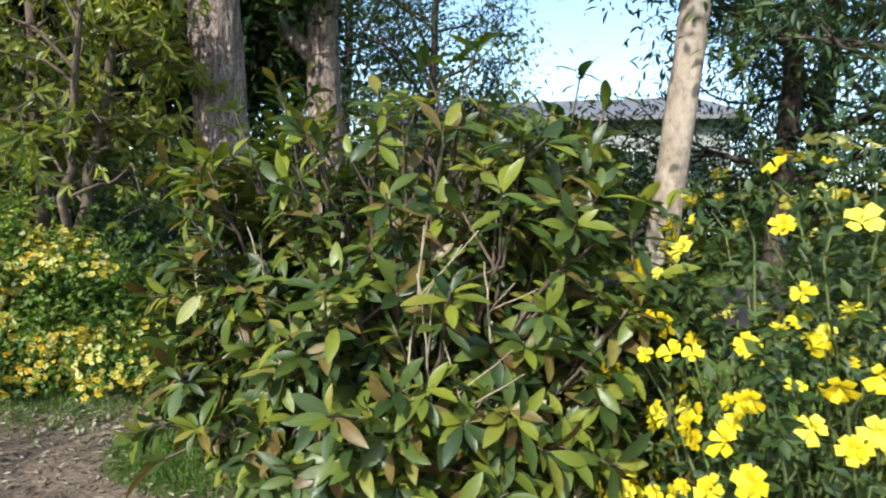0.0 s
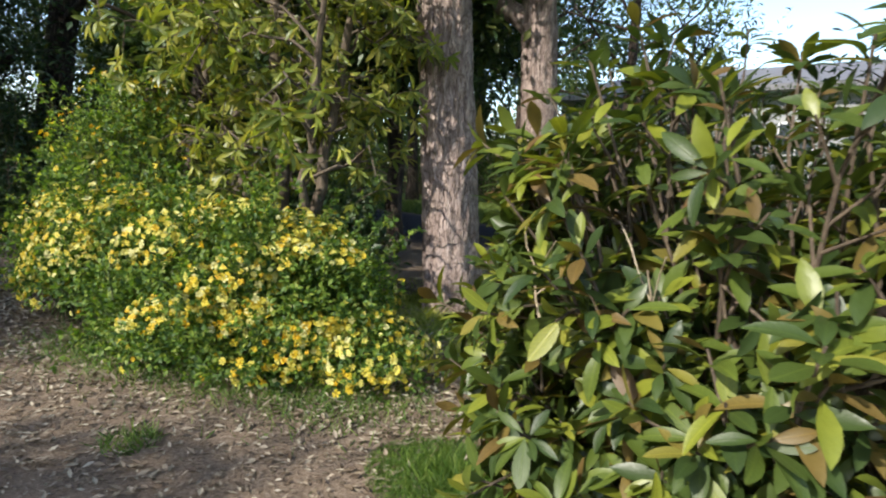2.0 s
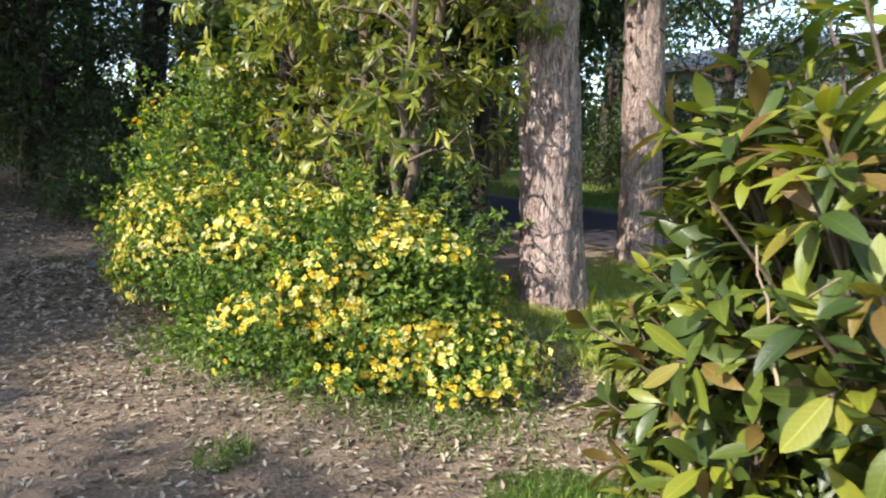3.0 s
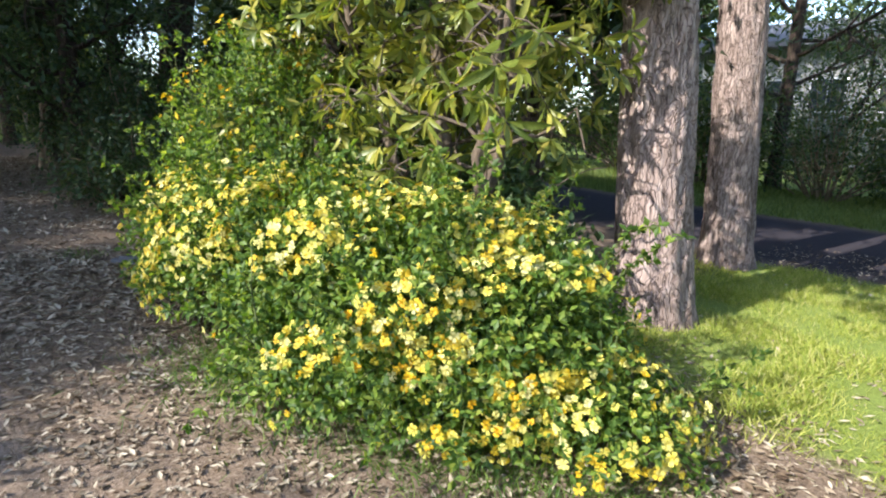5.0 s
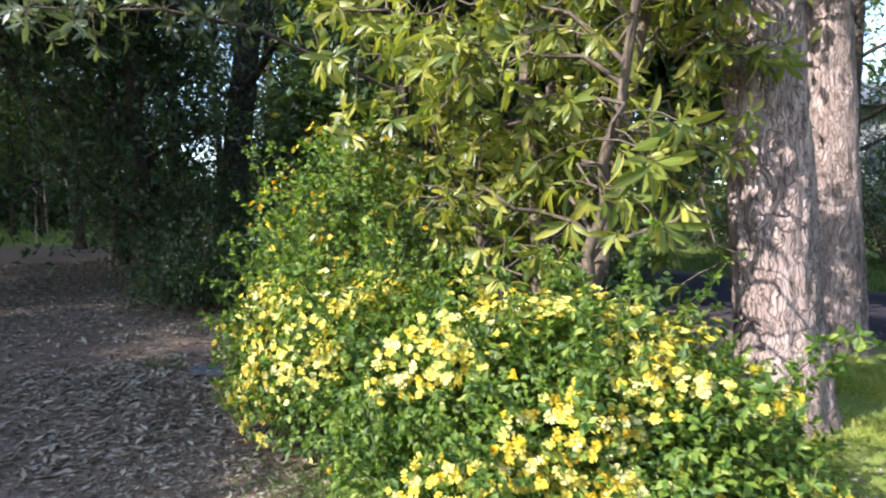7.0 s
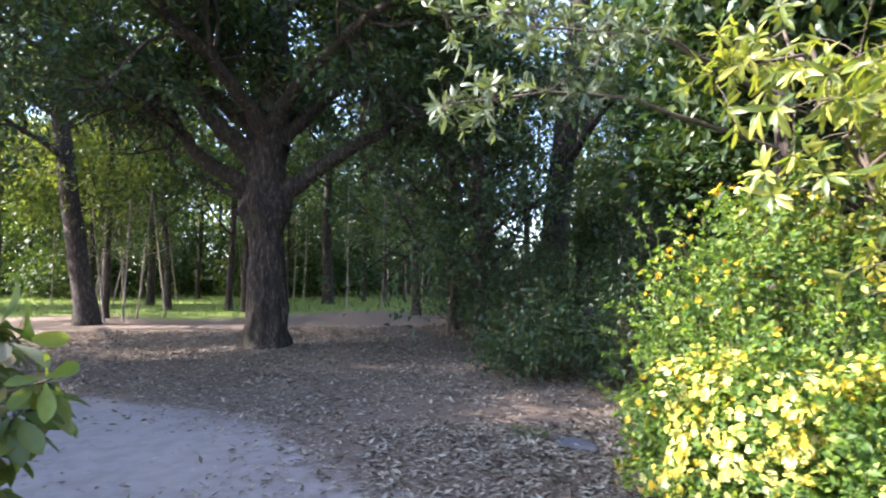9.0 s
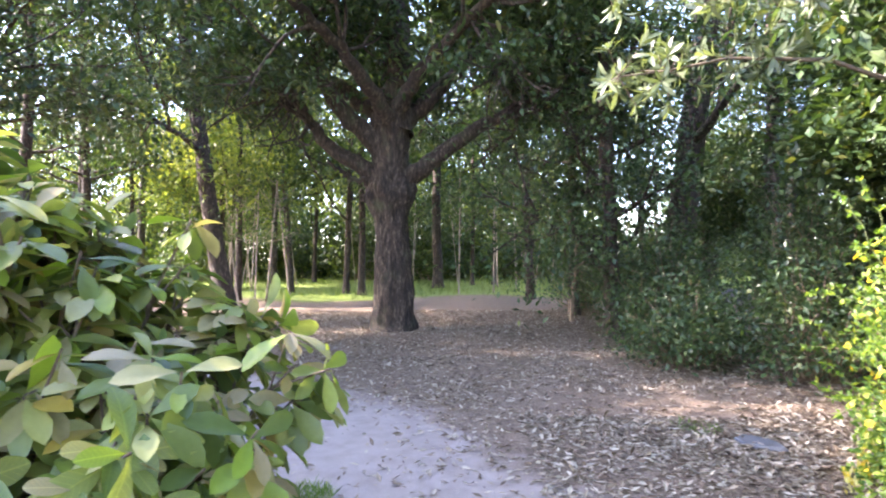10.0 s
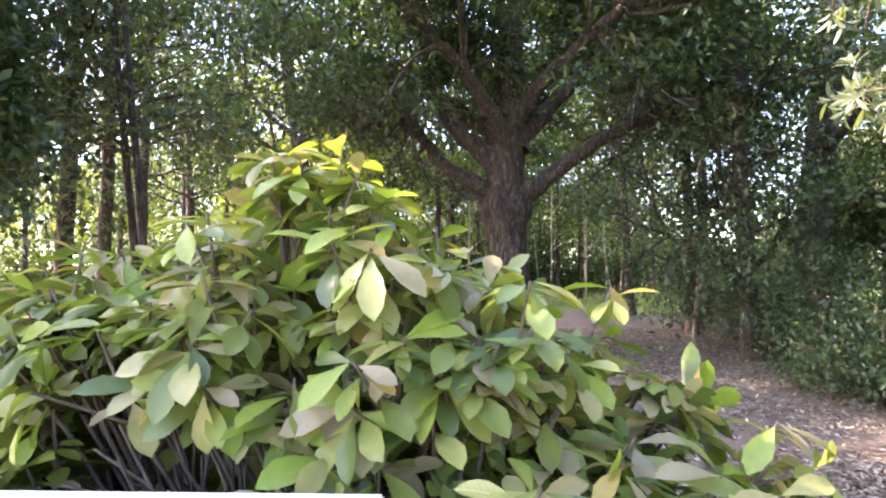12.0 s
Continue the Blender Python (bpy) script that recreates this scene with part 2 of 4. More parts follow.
def leaf_shape(fold=0.25, droop=0.25, wide=0.32, waist=0.45, fine=False, blunt=False):
    """A leaf one unit long along +x, normal +z."""
    if fine:
        st = [0.0, 0.10, 0.24, 0.40, 0.56, 0.72, 0.86, 0.95, 1.0]
        wd = [0.03, 0.26, 0.64, 0.92, 1.0, 0.90, 0.60, 0.28, 0.02]
    else:
        st = [0.0, 0.22, waist, 0.68, 0.88, 1.0]
        wd = [0.02, 0.58, 0.98, 0.92, 0.48, 0.02]
    if blunt:
        # broadest beyond the middle, with a rounded tip
        wd = [0.03, 0.16, 0.44, 0.76, 0.98, 1.0, 0.78, 0.44, 0.04] if fine else [0.02, 0.36, 0.80, 1.0, 0.68, 0.03]
    v, f = [], []
    for s, w in zip(st, wd):
        z = -droop * s * s + 0.10 * s
        h = wide * 0.5 * w
        v += [(s, h, z + fold * h), (s, 0, z), (s, -h, z + fold * h)]
    for i in range(len(st) - 1):
        a = 3 * i
        f += [(a, a + 1, a + 4), (a, a + 4, a + 3), (a + 1, a + 2, a + 5), (a + 1, a + 5, a + 4)]
    return np.array(v), np.array(f)


def frames(d, up, roll=None):
    """Turns with x along d and z near up."""
    d = d / np.linalg.norm(d, axis=1, keepdims=True)
    y = np.cross(up, d)
    y /= np.linalg.norm(y, axis=1, keepdims=True) + 1e-9
    z = np.cross(d, y)
    if roll is not None:
        c, s = np.cos(roll)[:, None], np.sin(roll)[:, None]
        y, z = y * c + z * s, z * c - y * s
    return np.stack([d, y, z], axis=2)


def scatter(shape, pos, rot, size):
    """One mesh's points and faces: the shape at every place."""
    v, f = shape
    n, k = len(pos), len(v)
    pts = np.einsum("nij,kj->nki", rot, v) * np.asarray(size).reshape(n, 1, -1) + pos[:, None, :]
    fs = f[None] + (np.arange(n) * k)[:, None, None]
    return pts.reshape(-1, 3), fs.reshape(-1, f.shape[1])


def matrices(pos, rot, size):
    out = []
    for p, r, s in zip(pos, rot, size):
        m = np.eye(4)
        m[:3, :3] = r * s
        m[:3, 3] = p
        out.append(Matrix(m.tolist()))
    return out


def tubes(paths, sides=7, rough=0.0, seed=0, freq=3.0):
    """Tapered tubes: each path is (points, radii). Returns points and quad faces."""
    V, F, base = [], [], 0
    a = np.linspace(0, 2 * math.pi, sides, endpoint=False)
    for pts, rad in paths:
        pts, rad = np.asarray(pts, float), np.asarray(rad, float)
        tan = np.gradient(pts, axis=0)
        tan /= np.linalg.norm(tan, axis=1, keepdims=True) + 1e-9
        ref = np.where(np.abs(tan[:, 2:3]) > 0.9, np.array([[1.0, 0, 0]]), np.array([[0, 0, 1.0]]))
        u = np.cross(ref, tan)
        u /= np.linalg.norm(u, axis=1, keepdims=True) + 1e-9
        for i in range(1, len(u)):
            w = u[i - 1] - tan[i] * np.dot(u[i - 1], tan[i])
            u[i] = w / (np.linalg.norm(w) + 1e-9)
        w = np.cross(tan, u)
        r = rad[:, None] * np.ones((1, sides))
        if rough:
            for i in range(len(pts)):
                for j in range(sides):
                    q = Vector((math.cos(a[j]) * freq, math.sin(a[j]) * freq, pts[i][2] * freq * 0.8 + seed))
                    r[i, j] *= 1 + rough * noise.noise(q) + rough * 0.5 * noise.noise(q * 2.7)
        ring = pts[:, None] + r[..., None] * (np.cos(a)[None, :, None] * u[:, None] + np.sin(a)[None, :, None] * w[:, None])
        n = len(pts)
        V.append(ring.reshape(-1, 3))
        i, j = np.meshgrid(np.arange(n - 1), np.arange(sides), indexing="ij")
        j2 = (j + 1) % sides
        F.append(np.stack([base + i * sides + j, base + i * sides + j2, base + (i + 1) * sides + j2, base + (i + 1) * sides + j], -1).reshape(-1, 4))
        base += n * sides
    return np.concatenate(V), np.concatenate(F)


def bend(a, b, n, sag=0.0, wob=0.0, rs=None):
    """Points from a to b with a sag and a wobble."""
    a, b = np.asarray(a, float), np.asarray(b, float)
    t = np.linspace(0, 1, n)[:, None]
    p = a + (b - a) * t
    p[:, 2:3] += sag * 4 * t * (1 - t)
    if wob:
        p += (rs.normal(0, wob, (n, 3)) * np.sqrt(t * (1 - t)) * 2)
    return p


def unit(v):
    return v / (np.linalg.norm(v, axis=-1, keepdims=True) + 1e-9)


# ---- ground ----
def sand_edge(x):
    """The northern edge of the bare sandy track."""
    return np.interp(x, [-8.2, -7.4, -6.5, -5.5, -4.2, -3.4, -1.8, 0.0, 1.5, 4.0], [-2.4, -0.6, 0.75, 1.6, 2.25, 2.55, 3.0, 3.35, 3.3, 3.2])


def cover(x, y):
    """Shares of bare sand, grass, asphalt and brown earth at a place."""
    sand = 1 / (1 + np.exp(-(sand_edge(x) - 0.12 - y) / 0.36))
    sand = sand * (1 / (1 + np.exp(-(x + 7.9) / 0.2)))
    lawn = 1 / (1 + np.exp(-(y - (5.75 - 0.25 * np.clip(x, -3, 0.5))) / 0.12)) * (1 / (1 + np.exp(-(x + 1.9) / 0.25)))
    lawn = np.maximum(lawn, 1 / (1 + np.exp(-(x - 2.4) / 0.2)) * (y > 3.6))
    lawn = np.maximum(lawn, 1 / (1 + np.exp((x + 21 + 1.5 * np.sin(y * 0.6)) / 0.8)))
    lawn = np.maximum(lawn, 1 / (1 + np.exp(-(y - 13.4) / 0.2)))
    far = np.hypot(x, y) > 60
    lawn = np.where(far, 1.0, lawn)
    earth = 1 / (1 + np.exp(-(x + 2.1) / 0.5))
    road = 1 / (1 + np.exp(-(y - 9.6) / 0.1)) * 1 / (1 + np.exp((y - 13.2) / 0.1)) * (np.abs(x + 5) < 60)
    return sand, lawn * (1 - road), road, earth


def axis(lo, hi, step, reach):
    inner = np.arange(lo, hi + step / 2, step)
    out = []
    d, p = step, 0.0
    while p < reach:
        d *= 1.25
        p += d
        out.append(p)
    out = np.array(out)
    return np.concatenate([lo - out[::-1], inner, hi + out])


def ground_material():
    m, nt, p, out = nodes_of("earth_sand_and_grass")

    def attr(name):
        a = nt.nodes.new("ShaderNodeAttribute")
        a.attribute_name = name
        return a.outputs["Fac"]

    def soft(mask, amount):
        ma = nt.nodes.new("ShaderNodeMath")
        ma.operation = "MULTIPLY_ADD"
        nt.links.new(noise_tex(nt, 2.2, 8), ma.inputs[0])
        ma.inputs[1].default_value = amount
        nt.links.new(mask, ma.inputs[2])
        return ramp(nt, [(0.30 + amount * 0.5, (0, 0, 0)), (0.70 + amount * 0.5, (1, 1, 1))], ma.outputs[0])

    fine = noise_tex(nt, 55, 8, (1, 1, 1), 0.7)
    mid = noise_tex(nt, 6, 5)
    litter = ramp(nt, [(0.28, (0.085, 0.062, 0.046)), (0.5, (0.23, 0.18, 0.138)), (0.72, (0.40, 0.335, 0.27))], fine)
    litter = mix_col(nt, mid, litter, mix_col(nt, 1.0, litter, (0.66, 0.58, 0.50), "MULTIPLY"))
    sand = ramp(nt, [(0.3, (0.268, 0.228, 0.204)), (0.6, (0.345, 0.298, 0.268))], mid)
    sand = mix_col(nt, ramp(nt, [(0.45, (0, 0, 0)), (0.7, (0.3, 0.3, 0.3))], fine), sand, (0.29, 0.245, 0.23))
    grass = ramp(nt, [(0.3, (0.12, 0.16, 0.04)), (0.6, (0.21, 0.27, 0.06)), (0.8, (0.32, 0.35, 0.11))], fine)
    road = ramp(nt, [(0.3, (0.024, 0.021, 0.027)), (0.7, (0.050, 0.044, 0.052))], fine)
    brown = ramp(nt, [(0.3, (0.19, 0.135, 0.095)), (0.6, (0.31, 0.225, 0.162))], mid)
    sand = mix_col(nt, attr("earth"), sand, mix_col(nt, 0.35, brown, litter))
    col = mix_col(nt, soft(attr("sand"), 0.8), litter, sand)
    col = mix_col(nt, soft(attr("lawn"), 0.5), col, grass)
    col = mix_col(nt, attr("road"), col, road)
    nt.links.new(col, p.inputs["Base Color"])
    p.inputs["Roughness"].default_value = 0.95
    p.inputs["Specular IOR Level"].default_value = 0.15
    bump(nt, p, fine, 0.7, 0.02)
    return m


def build_ground():
    xs, ys = axis(-24, 6, 0.12, 900), axis(-3, 12, 0.12, 900)
    X, Y = np.meshgrid(xs, ys, indexing="ij")
    Z = height(X, Y)
    Z = np.where(np.hypot(X, Y) > 80, height(np.clip(X, -80, 80), Y), Z)
    n = len(ys)
    i, j = np.meshgrid(np.arange(len(xs) - 1), np.arange(n - 1), indexing="ij")
    f = np.stack([i * n + j, (i + 1) * n + j, (i + 1) * n + j + 1, i * n + j + 1], -1).reshape(-1, 4)
    me = mesh_from("ground", np.stack([X, Y, Z], -1).reshape(-1, 3), f, ground_material(), True)
    for name, vals in zip(("sand", "lawn", "road", "earth"), cover(X.ravel(), Y.ravel())):
        me.attributes.new(name, "FLOAT", "POINT").data.foreach_set("value", vals.astype(np.float32))
    tagged(new("ground", me), "bare sandy track, leaf litter, grass and asphalt lane", "ground", "", "structure")


build_ground()


def on_ground(x, y, lift=0.0):
    return np.stack([x, y, height(x, y) + lift], -1)


def build_litter():
    """Dry fallen leaves lying over the earth, thinning out on the sand."""
    x = np.concatenate([rng.uniform(-5.5, 2.4, 78000), rng.uniform(-16, -3.5, 95000), rng.uniform(-2, 1, 3000)])
    y = np.concatenate([rng.uniform(2.3, 7.2, 78000), rng.uniform(-5, 6, 95000), rng.uniform(8.5, 11, 3000)])
    sand, lawn, road, earth = cover(x, y)
    clump = np.array([noise.noise(Vector((a * 0.9, b * 0.9, 3.0))) for a, b in zip(x, y)])
    keep = rng.random(len(x)) < np.clip(1 - sand * 0.94, 0, 1) * np.clip(1 - lawn * 0.9, 0, 1) * (0.62 + 0.6 * clump)
    x, y = x[keep], y[keep]
    n = len(x)
    d = np.stack([rng.normal(size=n), rng.normal(size=n), rng.normal(0, 0.18, n)], -1)
    up = np.stack([rng.normal(0, 0.35, n), rng.normal(0, 0.35, n), np.ones(n)], -1)
    size = rng.uniform(0.032, 0.088, n) * np.where(x > -3.2, 0.68, 1.0)
    v = np.array([(0, 0, 0), (0.45, 0.20, 0.07), (0.45, 0, 0.0), (0.45, -0.20, 0.09), (1, 0, 0.10)])
    f = np.array([(0, 2, 1), (1, 2, 4), (0, 3, 2), (2, 3, 4)])
    me = mesh_from("fallen_leaves", *scatter((v, f), on_ground(x, y, 0.012), frames(d, up), size), M["dry"])
    tagged(new("fallen_leaves", me), "dry brown fallen leaves scattered over the earth", "leaves", "", "stuff")


build_litter()


def blades(x, y, low, high, lean=0.35, tall=1.0):
    n = len(x)
    h = rng.uniform(low, high, n) * tall
    d = unit(np.stack([rng.normal(0, lean, n), rng.normal(0, lean, n), np.ones(n)], -1))
    side = unit(np.stack([rng.normal(size=n), rng.normal(size=n), np.zeros(n)], -1))
    v = np.array([(0, 0.035, 0), (0, -0.035, 0), (0.55, 0.026, 0.05), (0.55, -0.026, 0.05), (1, 0, 0.22)])
    f = np.array([(0, 1, 3), (0, 3, 2), (2, 3, 4)])
    return scatter((v, f), on_ground(x, y), frames(d, side), h)


def build_grass():
    x, y = rng.uniform(-2.6, 2.6, 190000), rng.uniform(4.4, 9.6, 190000)
    s, lawn, r, soil = cover(x, y)
    clump = np.array([noise.noise(Vector((a * 2.2, b * 2.2, 5.0))) for a, b in zip(x, y)])
    k = rng.random(len(x)) < lawn * (1 - r) * (0.75 + 0.9 * clump)
    tall = 1 + 0.8 * clump[k]
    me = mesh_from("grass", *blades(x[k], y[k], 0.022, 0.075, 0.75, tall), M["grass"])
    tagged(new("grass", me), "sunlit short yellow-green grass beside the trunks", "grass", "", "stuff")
    x, y = rng.uniform(2.3, 4.6, 26000), rng.uniform(3.6, 9.0, 26000)
    s, lawn, r, soil = cover(x, y)
    k = rng.random(len(x)) < lawn
    me = mesh_from("grass", *blades(x[k], y[k], 0.04, 0.12, 0.5), M["grass_fresh"])
    tagged(new("grass", me), "fresh green grass under the golden jasmine", "grass", "", "stuff")
    # a soft green cushion at the foot of the glossy shrub
    a, q = rng.uniform(0, 6.283, 15000), np.sqrt(rng.random(15000))
    x, y = 0.76 + 0.50 * q * np.cos(a), 4.46 + 0.36 * q * np.sin(a)
    me = mesh_from("fresh_grass", *blades(x, y, 0.04, 0.11, 0.8, 1.25 - 0.95 * q), M["grass_fresh"])
    tagged(new("fresh_grass", me), "fresh green grass cushion at the foot of the glossy shrub", "grass", "", "stuff")
    x, y = rng.uniform(-11, 4, 42000), rng.uniform(13.3, 18.5, 42000)
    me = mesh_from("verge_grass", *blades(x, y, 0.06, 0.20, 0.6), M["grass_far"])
    tagged(new("verge_grass", me), "green grass verge beyond the lane, shade in its colour", "grass", "", "stuff")
    # low growth along the foot of the jasmine
    t = 0.3 + 0.7 * rng.random(9000)
    x = -3.4 + 3.4 * t + rng.normal(0, 0.25, 9000)
    y = 3.75 + 1.05 * t ** 1.4 + rng.normal(0, 0.22, 9000)
    me = mesh_from("low_grass", *blades(x, y, 0.03, 0.09, 0.7), M["grass_fresh"])
    tagged(new("low_grass", me), "sparse low grass at the foot of the jasmine", "grass", "", "stuff")
    x, y = rng.uniform(-45, -20, 26000), rng.uniform(-28, 22, 26000)
    s, lawn, r, soil = cover(x, y)
    k = rng.random(len(x)) < lawn
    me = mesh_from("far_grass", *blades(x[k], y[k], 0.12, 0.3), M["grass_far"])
    tagged(new("far_grass", me), "green grass of the clearing beyond the trees, shade in its colour", "grass", "", "stuff")


build_grass()


def grass_tuft(x, y, r, n, label):
    a, q = rng.uniform(0, 6.283, n), r * np.sqrt(rng.random(n))
    px, py = q * np.cos(a), q * np.sin(a)
    v, f = blades(px + x, py + y, 0.03, 0.10, 0.7)
    o = np.array([x, y, float(height(x, y))])
    e = tagged(new("grass_tuft", mesh_from("grass_tuft", v - o, f, M["grass_fresh"])), label, "grass", "tufts on the track", "stuff")
    e.location = o


grass_tuft(-0.54, 3.63, 0.13, 260, "small green grass tuft on the bare earth")
grass_tuft(-5.15, 3.76, 0.20, 150, "small green grass tuft in the leaf litter")
grass_tuft(-3.75, 0.85, 0.16, 420, "small green grass tuft at the edge of the sand")


# ---- plants ----
LEAF_BROAD = leaf_shape(0.30, 0.22, 0.38)
LANCE_FINE = leaf_shape(0.25, 0.30, 0.24, fine=True)
LANCE_LOW = leaf_shape(0.25, 0.30, 0.25)
LEAF_TINY = (np.array([(0, 0, 0), (0.5, 0.24, 0.03), (0.5, 0, -0.02), (0.5, -0.24, 0.03), (1, 0, -0.12)]), np.array([(0, 2, 1), (1, 2, 4), (0, 3, 2), (2, 3, 4)]))


def whorls(tips, dirs, count, tilt, length, rs, spread=0.25):
    """Leaves that stand in whorls round shoot tips. Returns places, turns, sizes."""
    P, D, U, S = [], [], [], []
    for tip, d in zip(tips, unit(np.asarray(dirs))):
        n = rs.integers(*count)
        ref = np.array([0, 0, 1.0]) if abs(d[2]) < 0.9 else np.array([1.0, 0, 0])
        u = unit(np.cross(ref, d))
        w = np.cross(d, u)
        a0 = rs.uniform(0, 6.28)
        for i in range(n):
            a = a0 + i * 2.4 + rs.normal(0, 0.2)
            out = u * math.cos(a) + w * math.sin(a)
            tl = rs.normal(tilt, spread)
            D.append(d * math.cos(tl) + out * math.sin(tl))
            U.append(d * math.sin(tl) - out * math.cos(tl) + rs.normal(0, 0.15, 3))
            P.append(tip - d * rs.uniform(0, 0.05) + out * 0.006)
            S.append(length * rs.uniform(0.65, 1.2))
    P, D, U, S = np.array(P), np.array(D), np.array(U), np.array(S)
    return P, frames(D, U), S


def broadleaf_shrub(at, radii, tall, shoots, length, mats, label, seed, front, bare=0, tilt=1.05, wide=0.36, side=(2, 5), bare_up=(0.22, 0.45), droop=0.0, clear=None, profile=None, square=1.0, blunt=False, hollow=None, dead=0, inner=False):
    """A rounded evergreen shrub: stems, leaves in whorls; the 300 leaves nearest the track are pieces of their own."""
    rs = np.random.default_rng(seed)
    e = thing("broadleaf_shrub", at, label, "shrub")
    a = rs.uniform(0, 6.283, shoots)
    el = np.arcsin(rs.uniform(-0.25, 1.0, shoots))
    q = 0.62 + 0.38 * rs.random(shoots) ** 0.5
    lump = np.array([1 + 0.22 * noise.noise(Vector((math.cos(b) * 1.6 + seed, math.sin(b) * 1.6, c * 1.5))) for b, c in zip(a, el)])
    r = q * lump
    tips = np.stack([radii[0] * np.cos(a) * np.cos(el) ** square * r, radii[1] * np.sin(a) * np.cos(el) ** square * r, tall * (0.40 + 0.60 * np.sin(el) * r)], -1)
    tips[:, 2] = np.maximum(tips[:, 2], 0.10)
    if square < 1:
        # drawn in towards the foot
        tips[:, 0] *= 0.70 + 0.30 * np.clip((tips[:, 2] - 0.1) / 0.6, 0, 1)
    if profile:
        # an uneven outline along its length, highest over the middle
        yy = rs.uniform(profile[0][0], profile[0][-1], shoots)
        th = rs.uniform(-0.15, math.pi, shoots)
        top = np.interp(yy, profile[0], profile[1]) * (1 + 0.05 * rs.normal(size=shoots))
        round_off = np.sqrt(np.clip(1 - (np.abs(yy) / (profile[0][-1] + 0.12)) ** 4, 0.05, 1))
        tips = np.stack([radii[0] * np.cos(th) * r * round_off, yy, 0.45 + (top - 0.45) * np.sin(th) * np.minimum(q + 0.08, 1)], -1)
        # the north end overhangs its foot
        tips[:, 1] = np.where(tips[:, 1] > 0, tips[:, 1] * (0.42 + 0.58 * np.clip((tips[:, 2] - 0.25) / 0.75, 0, 1)), tips[:, 1])
    if clear:
        tips[:, 0] = np.where(tips[:, 1] < clear[1], np.minimum(tips[:, 0], clear[0]), tips[:, 0])
    wood, allP, allD = [], [], []
    for i, t in enumerate(tips):
        foot = np.array([t[0] * 0.12 + rs.normal(0, 0.05), t[1] * 0.12 + rs.normal(0, 0.05), 0.0])
        p = bend(foot, t, 7, rs.uniform(-0.05, 0.10), 0.025, rs)
        wood.append((p, np.linspace(0.013, 0.0035, 7)))
        out = unit(t - np.array([0, 0, tall * 0.25]))
        d = unit(out * 0.6 + np.array([0, 0, 0.75]) + rs.normal(0, 0.2, 3))
        allP.append(t)
        allD.append(d)
        for k in range(rs.integers(*side)):
            s = rs.uniform(0.5, 0.95)
            j = p[min(5, int(s * 6))] * (1 - (s * 6) % 1) + p[min(6, int(s * 6) + 1)] * ((s * 6) % 1)
            dd = unit(out + rs.normal(0, 0.6, 3) + np.array([0, 0, 0.4]))
            ln = rs.uniform(0.08, 0.22)
            wood.append((bend(j, j + dd * ln, 3), [0.005, 0.004, 0.003]))
            allP.append(j + dd * ln)
            allD.append(dd)
        if inner and i % 2:
            # a shaded whorl deep inside
            allP.append(p[rs.integers(2, 4)])
            allD.append(out)
    for i in range(bare):
        b = rs.uniform(0, 6.283)
        foot = np.array([radii[0] * 0.35 * math.cos(b), radii[1] * 0.35 * math.sin(b), tall * 0.5])
        top = foot * 1.5 + np.array([rs.normal(0, 0.1), rs.normal(0, 0.1), tall * rs.uniform(*bare_up)])
        wood.append((bend(foot, top, 6, 0, 0.03, rs), np.linspace(0.007, 0.003, 6)))
        allP.append(top)
        allD.append(np.array([0, 0, 1.0]))
    v, f = tubes(wood, 5)
    part("twig_work", mesh_from("twig_work", v, f, M["stem"], True), e, "thin brown woody stems", None, "stuff")
    for i in range(dead):
        # leafless pale shoots that show between the leaves
        g = np.array([radii[0] * rs.uniform(-0.4, 0.7), -radii[1] * rs.uniform(0.66, 0.84), tall * rs.uniform(0.35, 0.62)])
        h = g + np.array([rs.normal(0, 0.10), rs.normal(-0.06, 0.05), rs.uniform(0.22, 0.42)])
        w = [(bend(g, h, 7, 0, 0.004, rs), np.linspace(0.0034, 0.002, 7))]
        for k in range(2):
            c = g + (h - g) * rs.uniform(0.35, 0.8)
            w.append((bend(c, c + np.array([rs.normal(0, 0.09), rs.normal(-0.03, 0.04), rs.uniform(0.06, 0.2)]), 4, 0, 0.002, rs), [0.002, 0.0018, 0.0016, 0.0014]))
        part("bare_twig", mesh_from("bare_twig", *tubes(w, 6), M["pale_twig"], True), e, "pale leafless twig")
    P, R, S = whorls(np.array(allP), np.array(allD), (6, 10), tilt, length, rs, 0.33)
    if droop:
        R = frames(R[:, :, 0] - np.array([0, 0, droop]), R[:, :, 2] + np.array([0, 0, 0.3]))
    P[:, 2] = np.maximum(P[:, 2], 0.04)
    if clear:
        P[:, 0] = np.where(P[:, 1] < clear[1], np.minimum(P[:, 0], clear[0] + 0.06), P[:, 0])
    if hollow:
        lo, hi = np.array(hollow[0]), np.array(hollow[1])
        k = ~np.all((P > lo) & (P < hi), axis=1)
        P, R, S = P[k], R[k], S[k]
    order = np.argsort(-(P @ np.array(front)))
    near, rest = order[:300], order[300:]
    kinds = [mesh_from("leaf", *leaf_shape(0.30, 0.22, wide, fine=True, blunt=blunt), mats[1], True)]
    bent = leaf_shape(0.42, 0.45, wide * 0.95, fine=True, blunt=blunt)
    kinds.append(mesh_from("leaf", *bent, mats[1], True))
    flat = leaf_shape(0.15, 0.08, wide * 1.1, fine=True, blunt=blunt)
    kinds.append(mesh_from("leaf", *flat, mats[1], True))
    for i, m in enumerate(matrices(P[near], R[near], S[near])):
        part("leaf", kinds[i % 3], e, "", m)
    v, f = scatter(leaf_shape(0.30, 0.25, wide * 1.05, blunt=blunt), P[rest], R[rest], S[rest])
